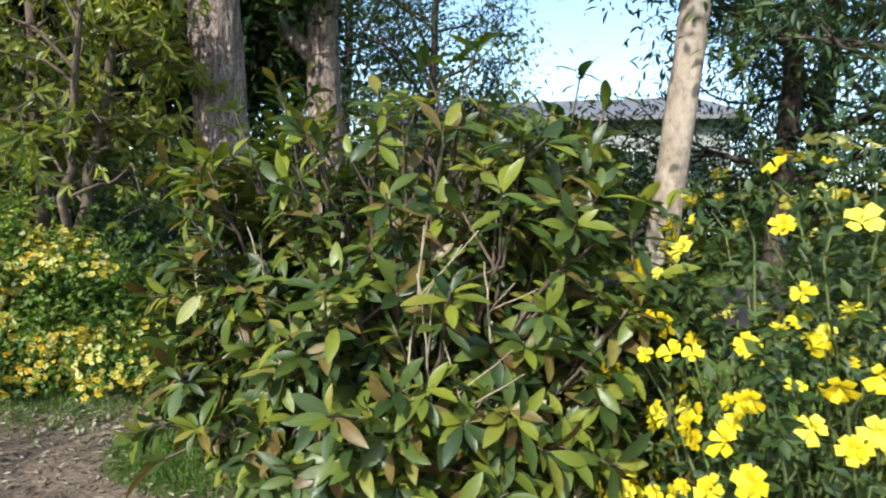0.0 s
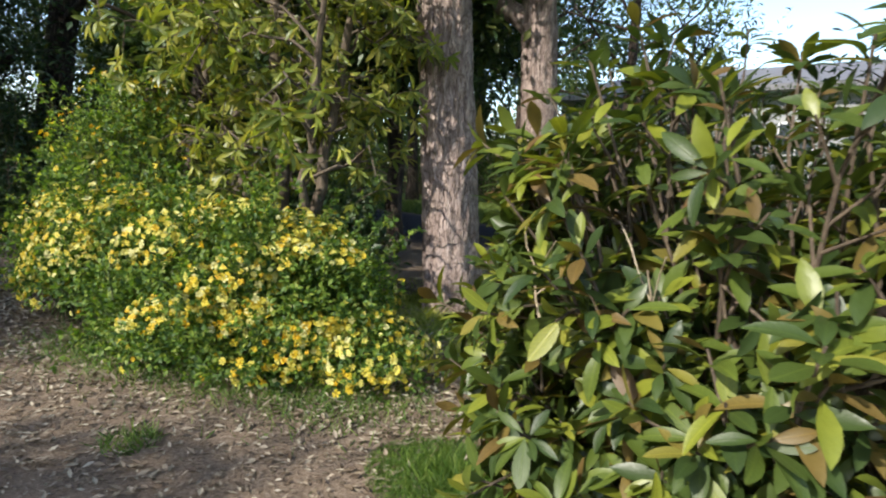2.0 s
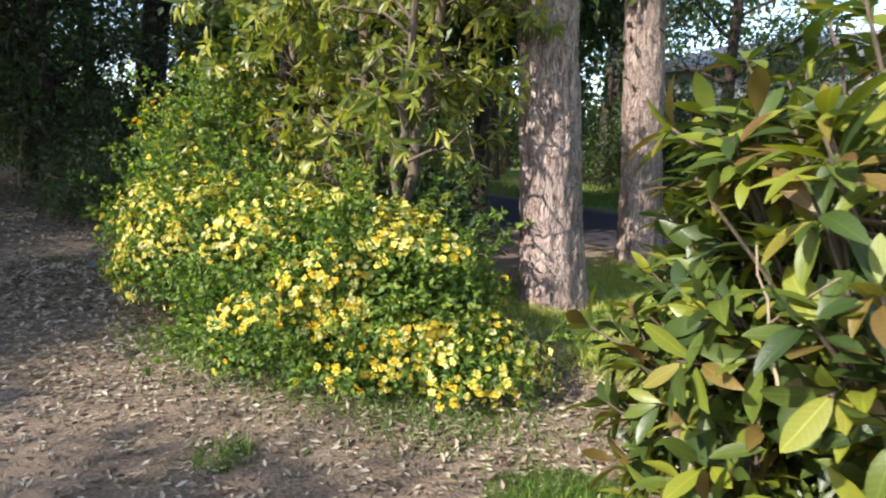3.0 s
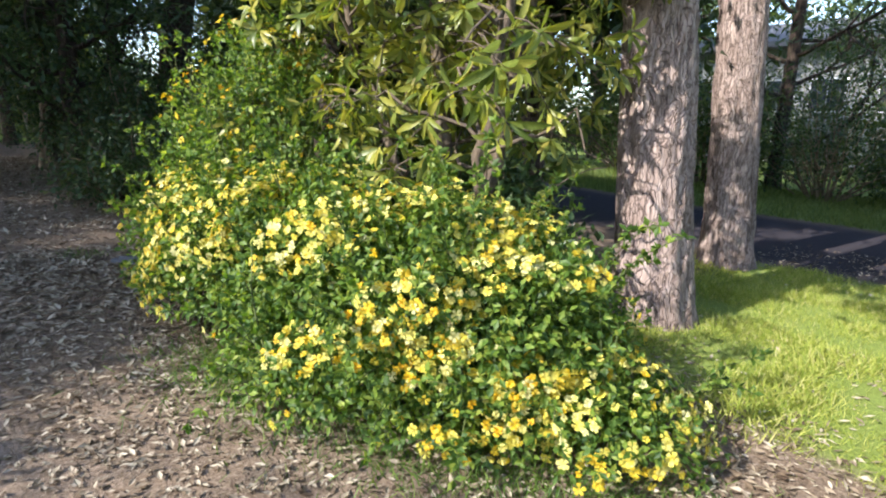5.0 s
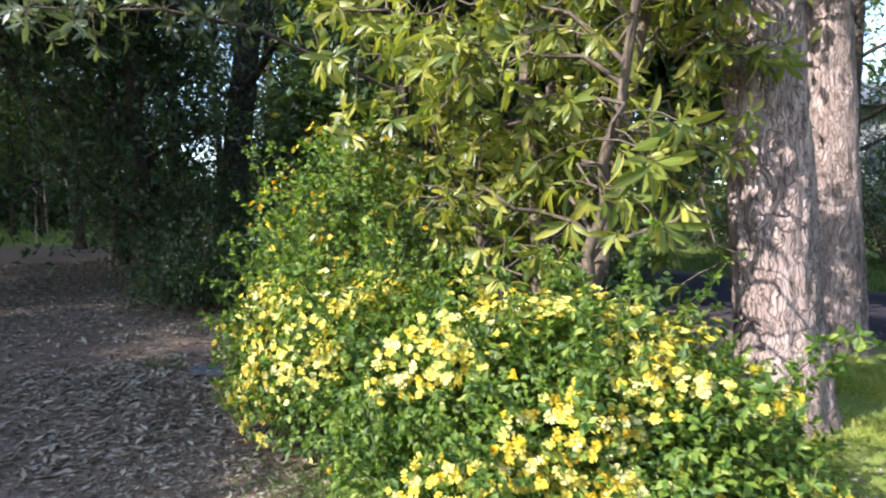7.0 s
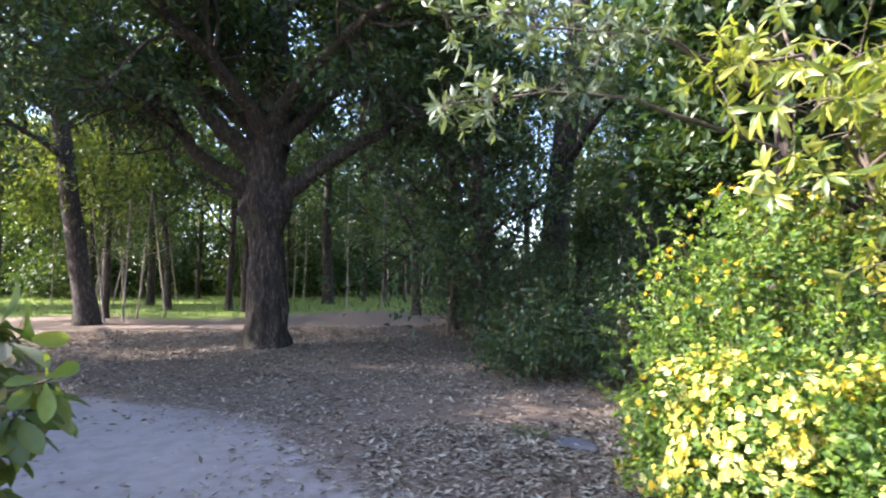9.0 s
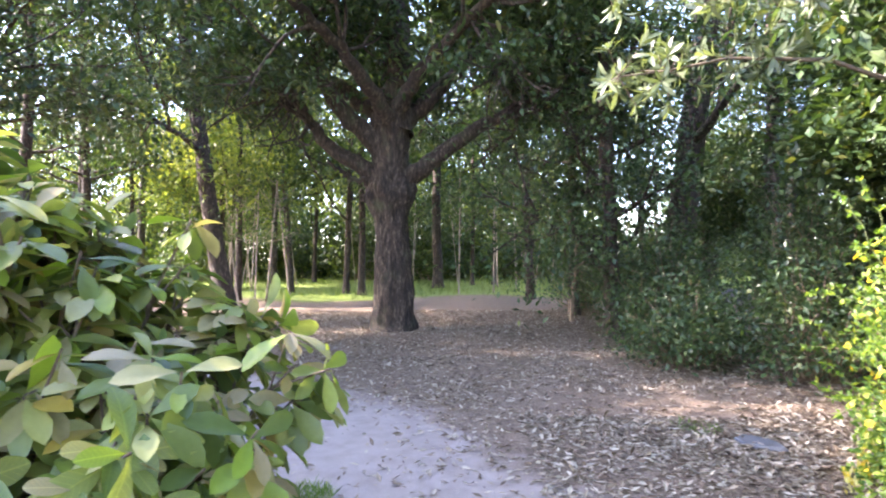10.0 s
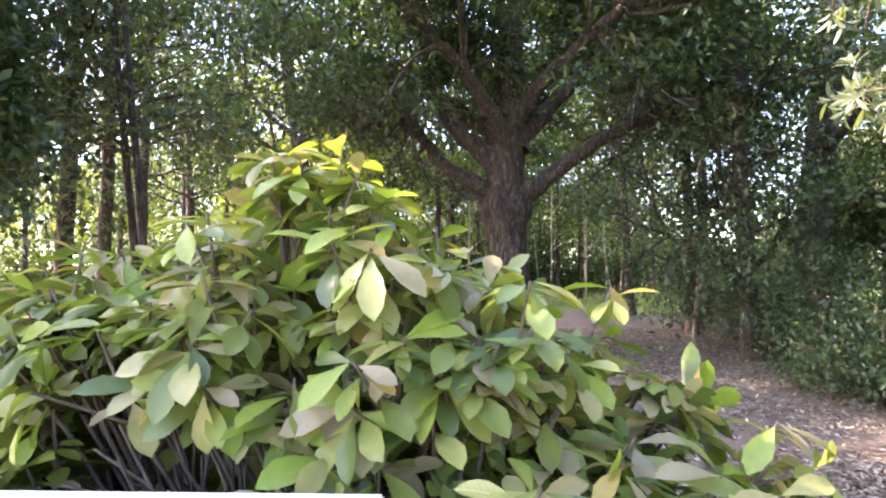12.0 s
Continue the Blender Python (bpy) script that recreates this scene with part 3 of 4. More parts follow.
    part("foliage", mesh_from("foliage", v, f, mats[0], True), e, "", None, "stuff")
    return e


def flower_shape(petals, inner, cup, seed, full=0.04):
    """A ruffled open flower with rounded petals in one or two rows and a short throat, one unit across, facing +z."""
    rs = np.random.default_rng(seed)
    V, F = [(0, 0, -0.10)], []
    for row, count in ((0, petals), (1, inner)):
        for i in range(count):
            a = i * 2 * math.pi / count + 0.5 * row + rs.normal(0, 0.12)
            long = (0.54 - 0.20 * row) * rs.uniform(0.82, 1.12)
            lift, tip = 0.05 * (i % 2) + 0.10 * row, rs.normal(0, 0.05) + cup * (0.3 + 0.5 * row)
            w = rs.uniform(0.36, 0.50) + full
            b = len(V)
            for da, r, z in ((-0.45, 0.12, 0.0), (0.45, 0.12, 0.0), (-w, 0.64 * long, cup * 0.4), (w * 0.95, 0.64 * long, cup * 0.4 + 0.03), (-0.32, long, tip), (0.30, long * 0.97, tip + 0.03)):
                V.append((r * math.cos(a + da), r * math.sin(a + da), z + lift))
            F += [(0, b, b + 1), (b, b + 2, b + 3), (b, b + 3, b + 1), (b + 2, b + 4, b + 5), (b + 2, b + 5, b + 3)]
    return np.array(V), np.array(F)


FV, FF = flower_shape(6, 0, 0.25, 1)
PALE = [mesh_from("flower", *flower_shape(n, m, c, k), M["flower"], True) for n, m, c, k in ((6, 3, 0.25, 2), (5, 0, 0.35, 3), (6, 4, 0.45, 4), (6, 0, 0.15, 5))]
GOLD = [mesh_from("flower", *flower_shape(n, m, c, k), M["gold"], True) for n, m, c, k in ((6, 3, 0.45, 6), (5, 0, 0.6, 7), (6, 0, 0.3, 8))]

YELLOW = [mesh_from("flower", *flower_shape(n, m, c, k, 0.16), M["yellow"], True) for n, m, c, k in ((6, 0, 0.30, 16), (5, 0, 0.5, 17), (6, 3, 0.2, 18))]


def jasmine(at, lobes, leaves, flowers, size, label, seed, front, wisps=0, gold=0.35, pieces=300, gaps=0.02, golds=None, leaf="jas"):
    """A mound of arching green stems with small leaves and yellow flowers."""
    rs = np.random.default_rng(seed)
    e = thing("yellow_jasmine", at, label, "shrub", "flowering jasmine bushes")
    vol = np.array([l[3] * l[4] * l[5] for l in lobes])
    pick = lambda n: rs.choice(len(lobes), n, p=vol / vol.sum())
    L = np.array(lobes)

    def surface(n, lo, hi):
        k = pick(n)
        a = rs.uniform(0, 6.283, n)
        el = np.arcsin(rs.uniform(-0.35, 1, n))
        q = rs.uniform(lo, hi, n)
        dirs = np.stack([np.cos(a) * np.cos(el), np.sin(a) * np.cos(el), np.sin(el)], -1)
        lump = np.array([1 + 0.28 * noise.noise(Vector(d * 2.2) + Vector((seed, s * 3.0, 0))) for d, s in zip(dirs, k)])
        p = L[k, :3] + dirs * L[k, 3:6] * (q * lump)[:, None]
        keep = p[:, 2] > 0.03
        return p[keep], dirs[keep]

    wood, tips, tdir = [], [], []
    p, d = surface(150, 0.8, 1.05)
    for t, o in zip(p, d):
        k = np.argmin(np.linalg.norm(L[:, :2] - t[:2], axis=1))
        foot = np.array([L[k, 0] + rs.normal(0, 0.12), L[k, 1] + rs.normal(0, 0.12), 0])
        pts = bend(foot, t, 8, rs.uniform(0.1, 0.35), 0.02, rs)
        wood.append((pts, np.linspace(0.006, 0.002, 8)))
    for i in range(wisps):
        t, o = p[i % len(p)], d[i % len(p)]
        b = t + o * rs.uniform(0.15, 0.38) + np.array([0, 0, rs.uniform(0.0, 0.22)])
        pts = bend(t, b, 6, 0.05, 0.01, rs)
        wood.append((pts, np.linspace(0.003, 0.0015, 6)))
        for s in pts[1:]:
            tips += [s, s, s]
            tdir += [unit(o + rs.normal(0, 0.8, 3)) for _ in range(3)]
    v, f = tubes(wood, 4)
    part("twig_work", mesh_from("twig_work", v, f, M["green_twig"], True), e, "thin arching green stems", None, "stuff")
    lp, ld = surface(leaves // 3, 0.55, 1.03)
    lp2, ld2 = surface(leaves // 12, 0.2, 0.6)
    lp, ld = np.concatenate([lp, lp2]), np.concatenate([ld, ld2])
    if tips:
        lp, ld = np.concatenate([lp, np.array(tips)]), np.concatenate([ld, np.array(tdir)])
    lp = np.repeat(lp, 3, 0)
    dd = np.repeat(unit(ld + rs.normal(0, 0.6, ld.shape)), 3, 0) + rs.normal(0, 0.55, lp.shape)
    up = np.repeat(ld, 3, 0) + np.array([0, 0, 0.8]) + rs.normal(0, 0.4, lp.shape)
    v, f = scatter(LEAF_TINY, lp, frames(dd, up), rs.uniform(0.024, 0.054, len(lp)))
    part("foliage", mesh_from("foliage", v, f, M[leaf]), e, "", None, "stuff")
    fp, fd = surface(flowers, 0.90, 1.06)
    clump = np.array([noise.noise(Vector(q) * 2.6 + Vector((seed, 0, 9))) for q in fp])
    keep = clump * 1.5 + rs.normal(0, 0.20, len(fp)) > gaps
    fp, fd, clump = fp[keep], fd[keep], clump[keep]
    fr = frames(unit(np.cross(fd, rs.normal(size=fd.shape))), unit(fd + rs.normal(0, 0.45, fd.shape) + np.array(front) * 0.35))
    fs = size * rs.uniform(0.62, 1.15, len(fp))
    order = np.argsort(-(fp @ np.array(front)))
    near, rest = order[:pieces], order[pieces:]
    gl = rs.random(len(fp)) < gold + 0.5 * (clump > 0.22) * gold
    for i, m in zip(near, matrices(fp[near], fr[near], fs[near])):
        part("flower", ((golds or GOLD)[i % 3] if gl[i] else PALE[i % 4]), e, "", m)
    if len(rest):
        v, f = scatter((FV, FF), fp[rest], fr[rest], fs[rest])
        part("blossom", mesh_from("blossom", v, f, M["flower_far"], True), e, "", None, "stuff")
    return e


def grow(start, direction, length, radius, rs, depth, twist=0.35, split=(2, 4), shrink=0.68, lift=0.12, out=None, ends=None):
    """Branches that fork: fills out with tubes and ends with tips."""
    n = 6
    pts, d = [np.asarray(start, float)], unit(np.asarray(direction, float))
    for i in range(n - 1):
        d = unit(d + rs.normal(0, twist * 0.35, 3) + np.array([0, 0, lift * 0.3]))
        pts.append(pts[-1] + d * length / (n - 1))
    out.append((np.array(pts), np.linspace(radius, radius * 0.55, n)))
    if depth == 0:
        ends.append((pts[-1], d))
        ends.append((pts[-2], unit(d + rs.normal(0, 0.4, 3))))
        return
    for k in range(rs.integers(*split)):
        s = pts[rs.integers(3, n)]
        nd = unit(d + rs.normal(0, 0.55 + twist * 0.4, 3))
        grow(s, nd, length * shrink * rs.uniform(0.75, 1.15), radius * 0.52, rs, depth - 1, twist, split, shrink, lift, out, ends)
    grow(pts[-1], d, length * shrink, radius * 0.55, rs, depth - 1, twist, split, shrink, lift, out, ends)


def leaf_cloud(ends, per, spread, size, rs, shape=LEAF_TINY, hang=0.2):
    """Leaves in uneven clumps round branch tips."""
    P = np.array([e[0] for e in ends])
    D = np.array([e[1] for e in ends])
    n = rs.poisson(per * rs.uniform(0.4, 1.6, len(P)))
    k = np.repeat(np.arange(len(P)), n)
    pos = P[k] + rs.normal(0, 1, (len(k), 3)) * np.array([spread, spread, spread * 0.55])
    d = D[k] * 0.5 + rs.normal(0, 0.7, (len(k), 3)) - np.array([0, 0, hang])
    up = np.array([0, 0, 1.0]) + rs.normal(0, 0.5, (len(k), 3))
    return scatter(shape, pos, frames(d, up), size * rs.uniform(0.6, 1.3, len(k)))


def trunk_path(h, r, lean, rs, n=14, flare=1.45, top=0.6, wob=0.03):
    z = np.linspace(0, 1, n) ** 1.25 * h
    p = np.stack([lean[0] * z + rs.normal(0, wob, n) * (z > 0.3), lean[1] * z + rs.normal(0, wob, n) * (z > 0.3), z], -1)
    rad = r * (1 - (1 - top) * z / h) * (1 + (flare - 1) * np.exp(-z / (r * 1.3)))
    p[0, 2] = -0.12
    return p, rad


def tree(at, h, r, lean, label, seed, bark="bark_dark", leaf="wood", crown=(2.0, 3), per=26, spread=0.38, size=0.11, limbs=6, limb_from=0.45, limb_len=1.6,
         name="tree", rough=0.0, sides=12, group="", shape=LEAF_TINY, rings=14, up=0.35, depth=2):
    """A tree: a tapered trunk with limbs, and a crown of leaf clumps at the ends of its branches."""
    rs = np.random.default_rng(seed)
    e = thing(name, at, label, "tree", group)
    p, rad = trunk_path(h, r, lean, rs, rings, wob=0.02 * min(1, r * 6))
    v, f = tubes([(p, rad)], sides, rough, seed)
    part("trunk", mesh_from("trunk", v, f, M[bark], True), e)
    ends = []
    for i in range(limbs):
        q = limb_from + (0.98 - limb_from) * (i + rs.random()) / limbs
        j = np.array([np.interp(q * h, p[:, 2], p[:, k]) for k in range(3)])
        a = i * 2.4 + rs.uniform(-0.5, 0.5)
        wood = []
        grow(j, (math.cos(a), math.sin(a), up + 0.5 * q), limb_len * rs.uniform(0.7, 1.2), float(np.interp(q * h, p[:, 2], rad)) * 0.42, rs, depth, out=wood, ends=ends)
        v, f = tubes(wood, 5)
        part("limb", mesh_from("limb", v, f, M[bark], True), e)
    v, f = leaf_cloud(ends, per, spread, size, rs, shape)
    part("crown", mesh_from("crown", v, f, M[leaf]), e, "", None, "stuff")
    return e


# ---- the glossy shrub at the start, and the jasmine beside it ----
broadleaf_shrub((1.86, 4.52, 0), (1.20, 0.82), 1.71, 340, 0.104, (M["shrub"], M["shrub_piece"]), "large dark glossy evergreen shrub with brownish young leaves", 3, (-0.15, -1, 0.1), 12, 1.0, 0.32, (4, 8), (0.15, 0.30),
                droop=0.22, square=0.62, dead=7)
jasmine((3.32, 4.16, 0), [(0, 0, 0.55, 0.55, 0.5, 0.5), (-0.15, 0.1, 1.0, 0.46, 0.42, 0.46), (0.5, 0.3, 0.75, 0.5, 0.5, 0.65)], 6500, 680, 0.062,
        "loose jasmine bush with large golden yellow flowers", 5, (-0.2, -1, 0), 40, 1.0, 300, -0.6, YELLOW, "wood")

# ---- the big jasmine mound ----
jasmine((-1.7, 4.55, 0.01), [(-1.30, -0.42, 0.45, 0.42, 0.42, 0.55), (-0.85, -0.32, 0.48, 0.55, 0.48, 0.58), (-0.2, -0.12, 0.45, 0.62, 0.52, 0.62), (0.45, 0.12, 0.42, 0.6, 0.55, 0.58),
                             (0.82, 0.36, 0.38, 0.50, 0.50, 0.49), (1.20, 0.42, 0.14, 0.48, 0.42, 0.26), (0.15, -0.30, 0.2, 0.62, 0.42, 0.34), (0.30, 0.50, 0.45, 0.62, 0.4, 0.48), (0.75, 0.05, 0.15, 0.5, 0.42, 0.30)],
        82000, 13500, 0.043, "wide flowering jasmine mound with pale and golden yellow flowers", 11, (0.45, -0.8, 0.25), 260, 0.32, 300, 0.01)


def young_tree(at):
    """A small many-stemmed tree with drooping lance-shaped leaves that hang over the jasmine."""
    rs = np.random.default_rng(21)
    e = thing("small_tree", at, "small tree with drooping narrow yellow-green leaves over the jasmine", "tree")
    stems = []
    wood, tips, dirs = [], [], []
    for lean, h, r in (((-0.12, 0.02), 3.9, 0.075), ((0.16, 0.10), 3.6, 0.06), ((0.30, -0.10), 3.0, 0.045), ((-0.38, -0.12), 2.9, 0.045)):
        p, rad = trunk_path(h, r, lean, rs, 14, 1.3, 0.35, 0.018)
        p[:, :2] += np.array(lean) * 0.25
        stems.append((p, rad))
        for i in range(17):
            s = 0.28 + 0.70 * (i + rs.random()) / 17
            j = np.array([np.interp(s * h, p[:, 2], p[:, k]) for k in range(3)])
            a = rs.uniform(0, 6.283)
            reach = rs.uniform(0.7, 1.75) * (1.1 - 0.45 * s)
            end = j + np.array([math.cos(a) * reach, math.sin(a) * reach * 0.85, rs.uniform(-0.15, 0.45)])
            if end[2] < 1.0:
                end[2] = 1.0 + rs.random() * 0.3
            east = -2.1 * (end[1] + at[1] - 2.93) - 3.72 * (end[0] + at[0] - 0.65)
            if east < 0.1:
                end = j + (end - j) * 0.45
            q = bend(j, end, 8, 0.18, 0.05, rs)
            wood.append((q, np.linspace(0.016, 0.005, 8)))
            for k in range(12):
                c = q[rs.integers(3, 8)] + rs.normal(0, 0.02, 3)
                d = unit(rs.normal(0, 1, 3) * np.array([1, 1, 0.55]) + (end - j) * 0.3)
                t = c + d * rs.uniform(0.12, 0.42) - np.array([0, 0, rs.uniform(0, 0.12)])
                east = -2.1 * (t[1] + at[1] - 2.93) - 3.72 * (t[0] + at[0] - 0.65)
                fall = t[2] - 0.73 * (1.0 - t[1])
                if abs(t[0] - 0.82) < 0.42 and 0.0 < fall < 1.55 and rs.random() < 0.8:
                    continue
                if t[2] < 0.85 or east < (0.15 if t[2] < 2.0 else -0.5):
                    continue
                wood.append((bend(c, t, 4, 0.03), [0.004, 0.0035, 0.003, 0.002]))
                tips.append(t)
                dirs.append(unit(d + np.array([0, 0, -0.15])))
                if rs.random() < 0.5:
                    tips.append((c + t) / 2)
                    dirs.append(unit(d + rs.normal(0, 0.5, 3)))
    for p, rad in stems:
        v, f = tubes([(p, rad)], 9, 0.08, 3)
        part("trunk", mesh_from("trunk", v, f, M["stem"], True), e, "slim grey-brown stem")
    v, f = tubes(wood, 4)
    part("twig_work", mesh_from("twig_work", v, f, M["stem"], True), e, "thin grey-brown twigs", None, "stuff")
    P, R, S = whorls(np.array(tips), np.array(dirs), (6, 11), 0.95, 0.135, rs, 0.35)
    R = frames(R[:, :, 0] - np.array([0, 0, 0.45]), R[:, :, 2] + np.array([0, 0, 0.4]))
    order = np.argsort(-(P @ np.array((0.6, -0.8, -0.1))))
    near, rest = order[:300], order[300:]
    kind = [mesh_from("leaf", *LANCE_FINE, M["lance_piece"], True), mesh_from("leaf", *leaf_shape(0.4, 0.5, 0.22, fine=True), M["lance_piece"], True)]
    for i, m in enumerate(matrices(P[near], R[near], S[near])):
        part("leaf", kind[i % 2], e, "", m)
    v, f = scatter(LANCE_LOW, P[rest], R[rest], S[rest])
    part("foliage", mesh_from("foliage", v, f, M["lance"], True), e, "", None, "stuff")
    return e


young_tree((-2.15, 5.55, 0.01))

# jasmine shoots that climb into the small tree
jasmine((-3.0, 4.75, 0.02), [(0, 0, 0.9, 0.5, 0.4, 0.75), (-0.50, -0.35, 1.0, 0.42, 0.36, 0.68), (-0.15, -0.10, 1.5, 0.45, 0.38, 0.5)], 9000, 300, 0.052, "jasmine shoots climbing into the small tree", 17, (0.6, -0.8, 0), 60, 0.8, 150)


# ---- the tall trunks ----
def old_tree(at, h, r, lean, label, seed, bark, fork=None, sides=72, rings=130, crown=0.38, limbs=7, reach=2.5):
    rs = np.random.default_rng(seed)
    e = thing("tall_tree", at, label, "tree", "tall trunks behind the jasmine")
    z = np.linspace(0, h, rings)
    p = np.stack([lean[0] * z, lean[1] * z, z - 0.1], -1)
    rad = r * (1 - 0.35 * z / h) * (1 + 0.30 * np.exp(-z / 0.25))
    v, f = tubes([(p, rad)], sides)
    # ridged bark: long plates with deep grooves
    ang = np.arctan2(v[:, 1] - np.interp(v[:, 2], p[:, 2], p[:, 1]), v[:, 0] - np.interp(v[:, 2], p[:, 2], p[:, 0]))
    rough = 0.030 if bark == "bark" else 0.018
    disp = np.array([1 - abs(noise.noise(Vector((math.cos(a) * 5.5, math.sin(a) * 5.5, c * 2.6 + seed)))) * 2.2 + 0.4 * noise.noise(Vector((math.cos(a) * 14, math.sin(a) * 14, c * 9))) for a, c in zip(ang, v[:, 2])])
    v[:, 0] += np.cos(ang) * disp * rough * r / 0.27
    v[:, 1] += np.sin(ang) * disp * rough * r / 0.27
    part("trunk", mesh_from("trunk", v, f, M[bark], True), e, "thick upright trunk with rough bark")
    wood, ends = [], []
    if fork:
        zf, d, ln = fork
        j = np.array([lean[0] * zf, lean[1] * zf, zf])
        wood.append((bend(j, j + unit(np.array(d, float)) * ln, 10, 0, 0.04, rs), np.linspace(r * 0.62, r * 0.4, 10)))
        v, f = tubes(wood, 14, 0.06, 2)
        part("limb", mesh_from("limb", v, f, M[bark], True), e, "thick forking limb")
    for i in range(limbs):
        q = h * (crown + (0.98 - crown) * i / limbs)
        a = i * 2.4
        wood = []
        grow((lean[0] * q, lean[1] * q, q), (math.cos(a), math.sin(a), 0.5), reach, r * 0.35, rs, 2, out=wood, ends=ends)
        v, f = tubes(wood, 8)
        part("limb", mesh_from("limb", v, f, M[bark], True), e)
    v, f = leaf_cloud(ends, 125, 0.5, 0.18, rs)
    part("crown", mesh_from("crown", v, f, M["wood"]), e, "", None, "stuff")


old_tree((-1.31, 6.78, 0), 9.5, 0.245, (-0.065, -0.035), "tall tree with thick furrowed grey-brown bark", 2, "bark", crown=0.42, limbs=8)
old_tree((-1.90, 9.15, 0), 10.0, 0.228, (-0.05, -0.025), "tall tree with grey-brown bark, forked above", 4, "bark", (2.95, (-0.72, -0.30, 0.75), 2.9), 48, 100, 0.48, 8)
old_tree((2.2, 10.5, 0), 9.0, 0.20, (0.065, 0.0), "tall tree with pale smooth bark", 6, "bark_pale", None, 40, 90, 0.5)


# ---- the spreading oak ----
def oak(at):
    rs = np.random.default_rng(31)
    e = thing("oak_tree", at, "broad old oak with dark bark and low spreading limbs", "tree")
    z = np.linspace(0, 1, 50) * 4.5
    rad = 0.385 * (1 + 0.48 * np.exp(-z / 0.28)) * (1 - 0.05 * z) * (1 + 0.46 * np.exp(-((z - 2.82) / 0.27) ** 2) + 0.22 / (1 + np.exp(-(z - 2.9) / 0.15)))
    p = np.stack([0.03 * np.sin(z * 1.5), 0.03 * np.sin(z * 1.1 + 1), z - 0.12], -1)
    v, f = tubes([(p, rad)], 56, 0.24, 5, 1.9)
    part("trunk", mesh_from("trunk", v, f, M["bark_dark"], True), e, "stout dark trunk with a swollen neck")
    # each limb: foot, two bends and tip, thickness, share of leafy twigs
    big = [((0, -0.30, 3.15), (0.1, -1.25, 3.45), (0.1, -1.75, 4.3), (0.0, -2.5, 5.6), 0.17, 6),
           ((0.05, -0.20, 3.75), (0.2, -1.15, 4.35), (0.1, -1.55, 5.2), (0.0, -1.9, 7.0), 0.20, 8),
           ((0, 0.25, 3.0), (0.1, 1.2, 3.65), (0.2, 1.9, 4.35), (0.3, 3.7, 4.75), 0.18, 9),
           ((0.0, 0.0, 4.0), (0.0, 0.15, 5.2), (-0.1, 0.2, 6.4), (-0.2, 0.1, 8.2), 0.36, 8),
           ((-0.05, 0.15, 4.1), (-0.2, 0.9, 4.9), (-0.4, 1.5, 5.5), (-0.5, 2.8, 6.8), 0.19, 9),
           ((-0.2, -0.1, 4.3), (-0.6, -1.2, 5.2), (-0.8, -2.8, 6.2), (-0.9, -4.6, 7.0), 0.18, 9),
           ((0.25, 0.0, 4.2), (1.2, -0.4, 4.9), (2.0, -0.9, 5.4), (3.2, -1.6, 5.7), 0.15, 9),
           ((0.2, 0.1, 4.4), (1.0, 0.8, 5.2), (1.8, 1.5, 5.6), (2.8, 2.6, 6.0), 0.15, 9),
           ((-0.2, 0.0, 4.2), (-1.3, 0.1, 4.9), (-2.2, 0.2, 5.5), (-3.4, 0.2, 6.2), 0.15, 7),
           ((0.0, -0.3, 2.95), (0.1, -0.75, 3.0), (0.1, -1.0, 3.15), (0.2, -1.25, 3.4), 0.075, 0),
           ((0.05, -0.3, 2.65), (0.1, -0.48, 2.6), (0.1, -0.55, 2.62), (0.1, -0.62, 2.68), 0.085, 0)]
    ends = []
    for a, b, c, d, r, twigs in big:
        a, b, c, d = np.array(a), np.array(b), np.array(c), np.array(d)
        t = np.linspace(0, 1, 18)[:, None]
        q = (1 - t) ** 3 * a + 3 * t * (1 - t) ** 2 * b + 3 * t * t * (1 - t) * c + t ** 3 * d + rs.normal(0, 0.025, (18, 3))
        w = [(q, r * np.concatenate([[1.25, 1.1], np.linspace(1.0, 0.42, 16)]))]
        for i in range(twigs):
            j = q[rs.integers(9, 18)]
            grow(j, unit(d - b) * 0.6 + rs.normal(0, 0.7, 3) + np.array([0, 0, 0.15]), 1.2, r * 0.28, rs, 2, out=w, ends=ends)
        v, f = tubes(w, 10, 0.10, 3)
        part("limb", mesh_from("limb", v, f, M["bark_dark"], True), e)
    ends = [(q, d) for q, d in ends if q[2] > 4.4 + 0.35 * (abs(q[1]) < 1.2)]
    v, f = leaf_cloud(ends, 44, 0.34, 0.16, rs, LEAF_BROAD)
    part("crown", mesh_from("crown", v, f, M["oak"]), e, "", None, "stuff")


oak((-12.04, 0.45, float(height(-12.04, 0.45))))

# ---- woods round the clearing ----
def base(x, y):
    return (x, y, float(height(x, y)))


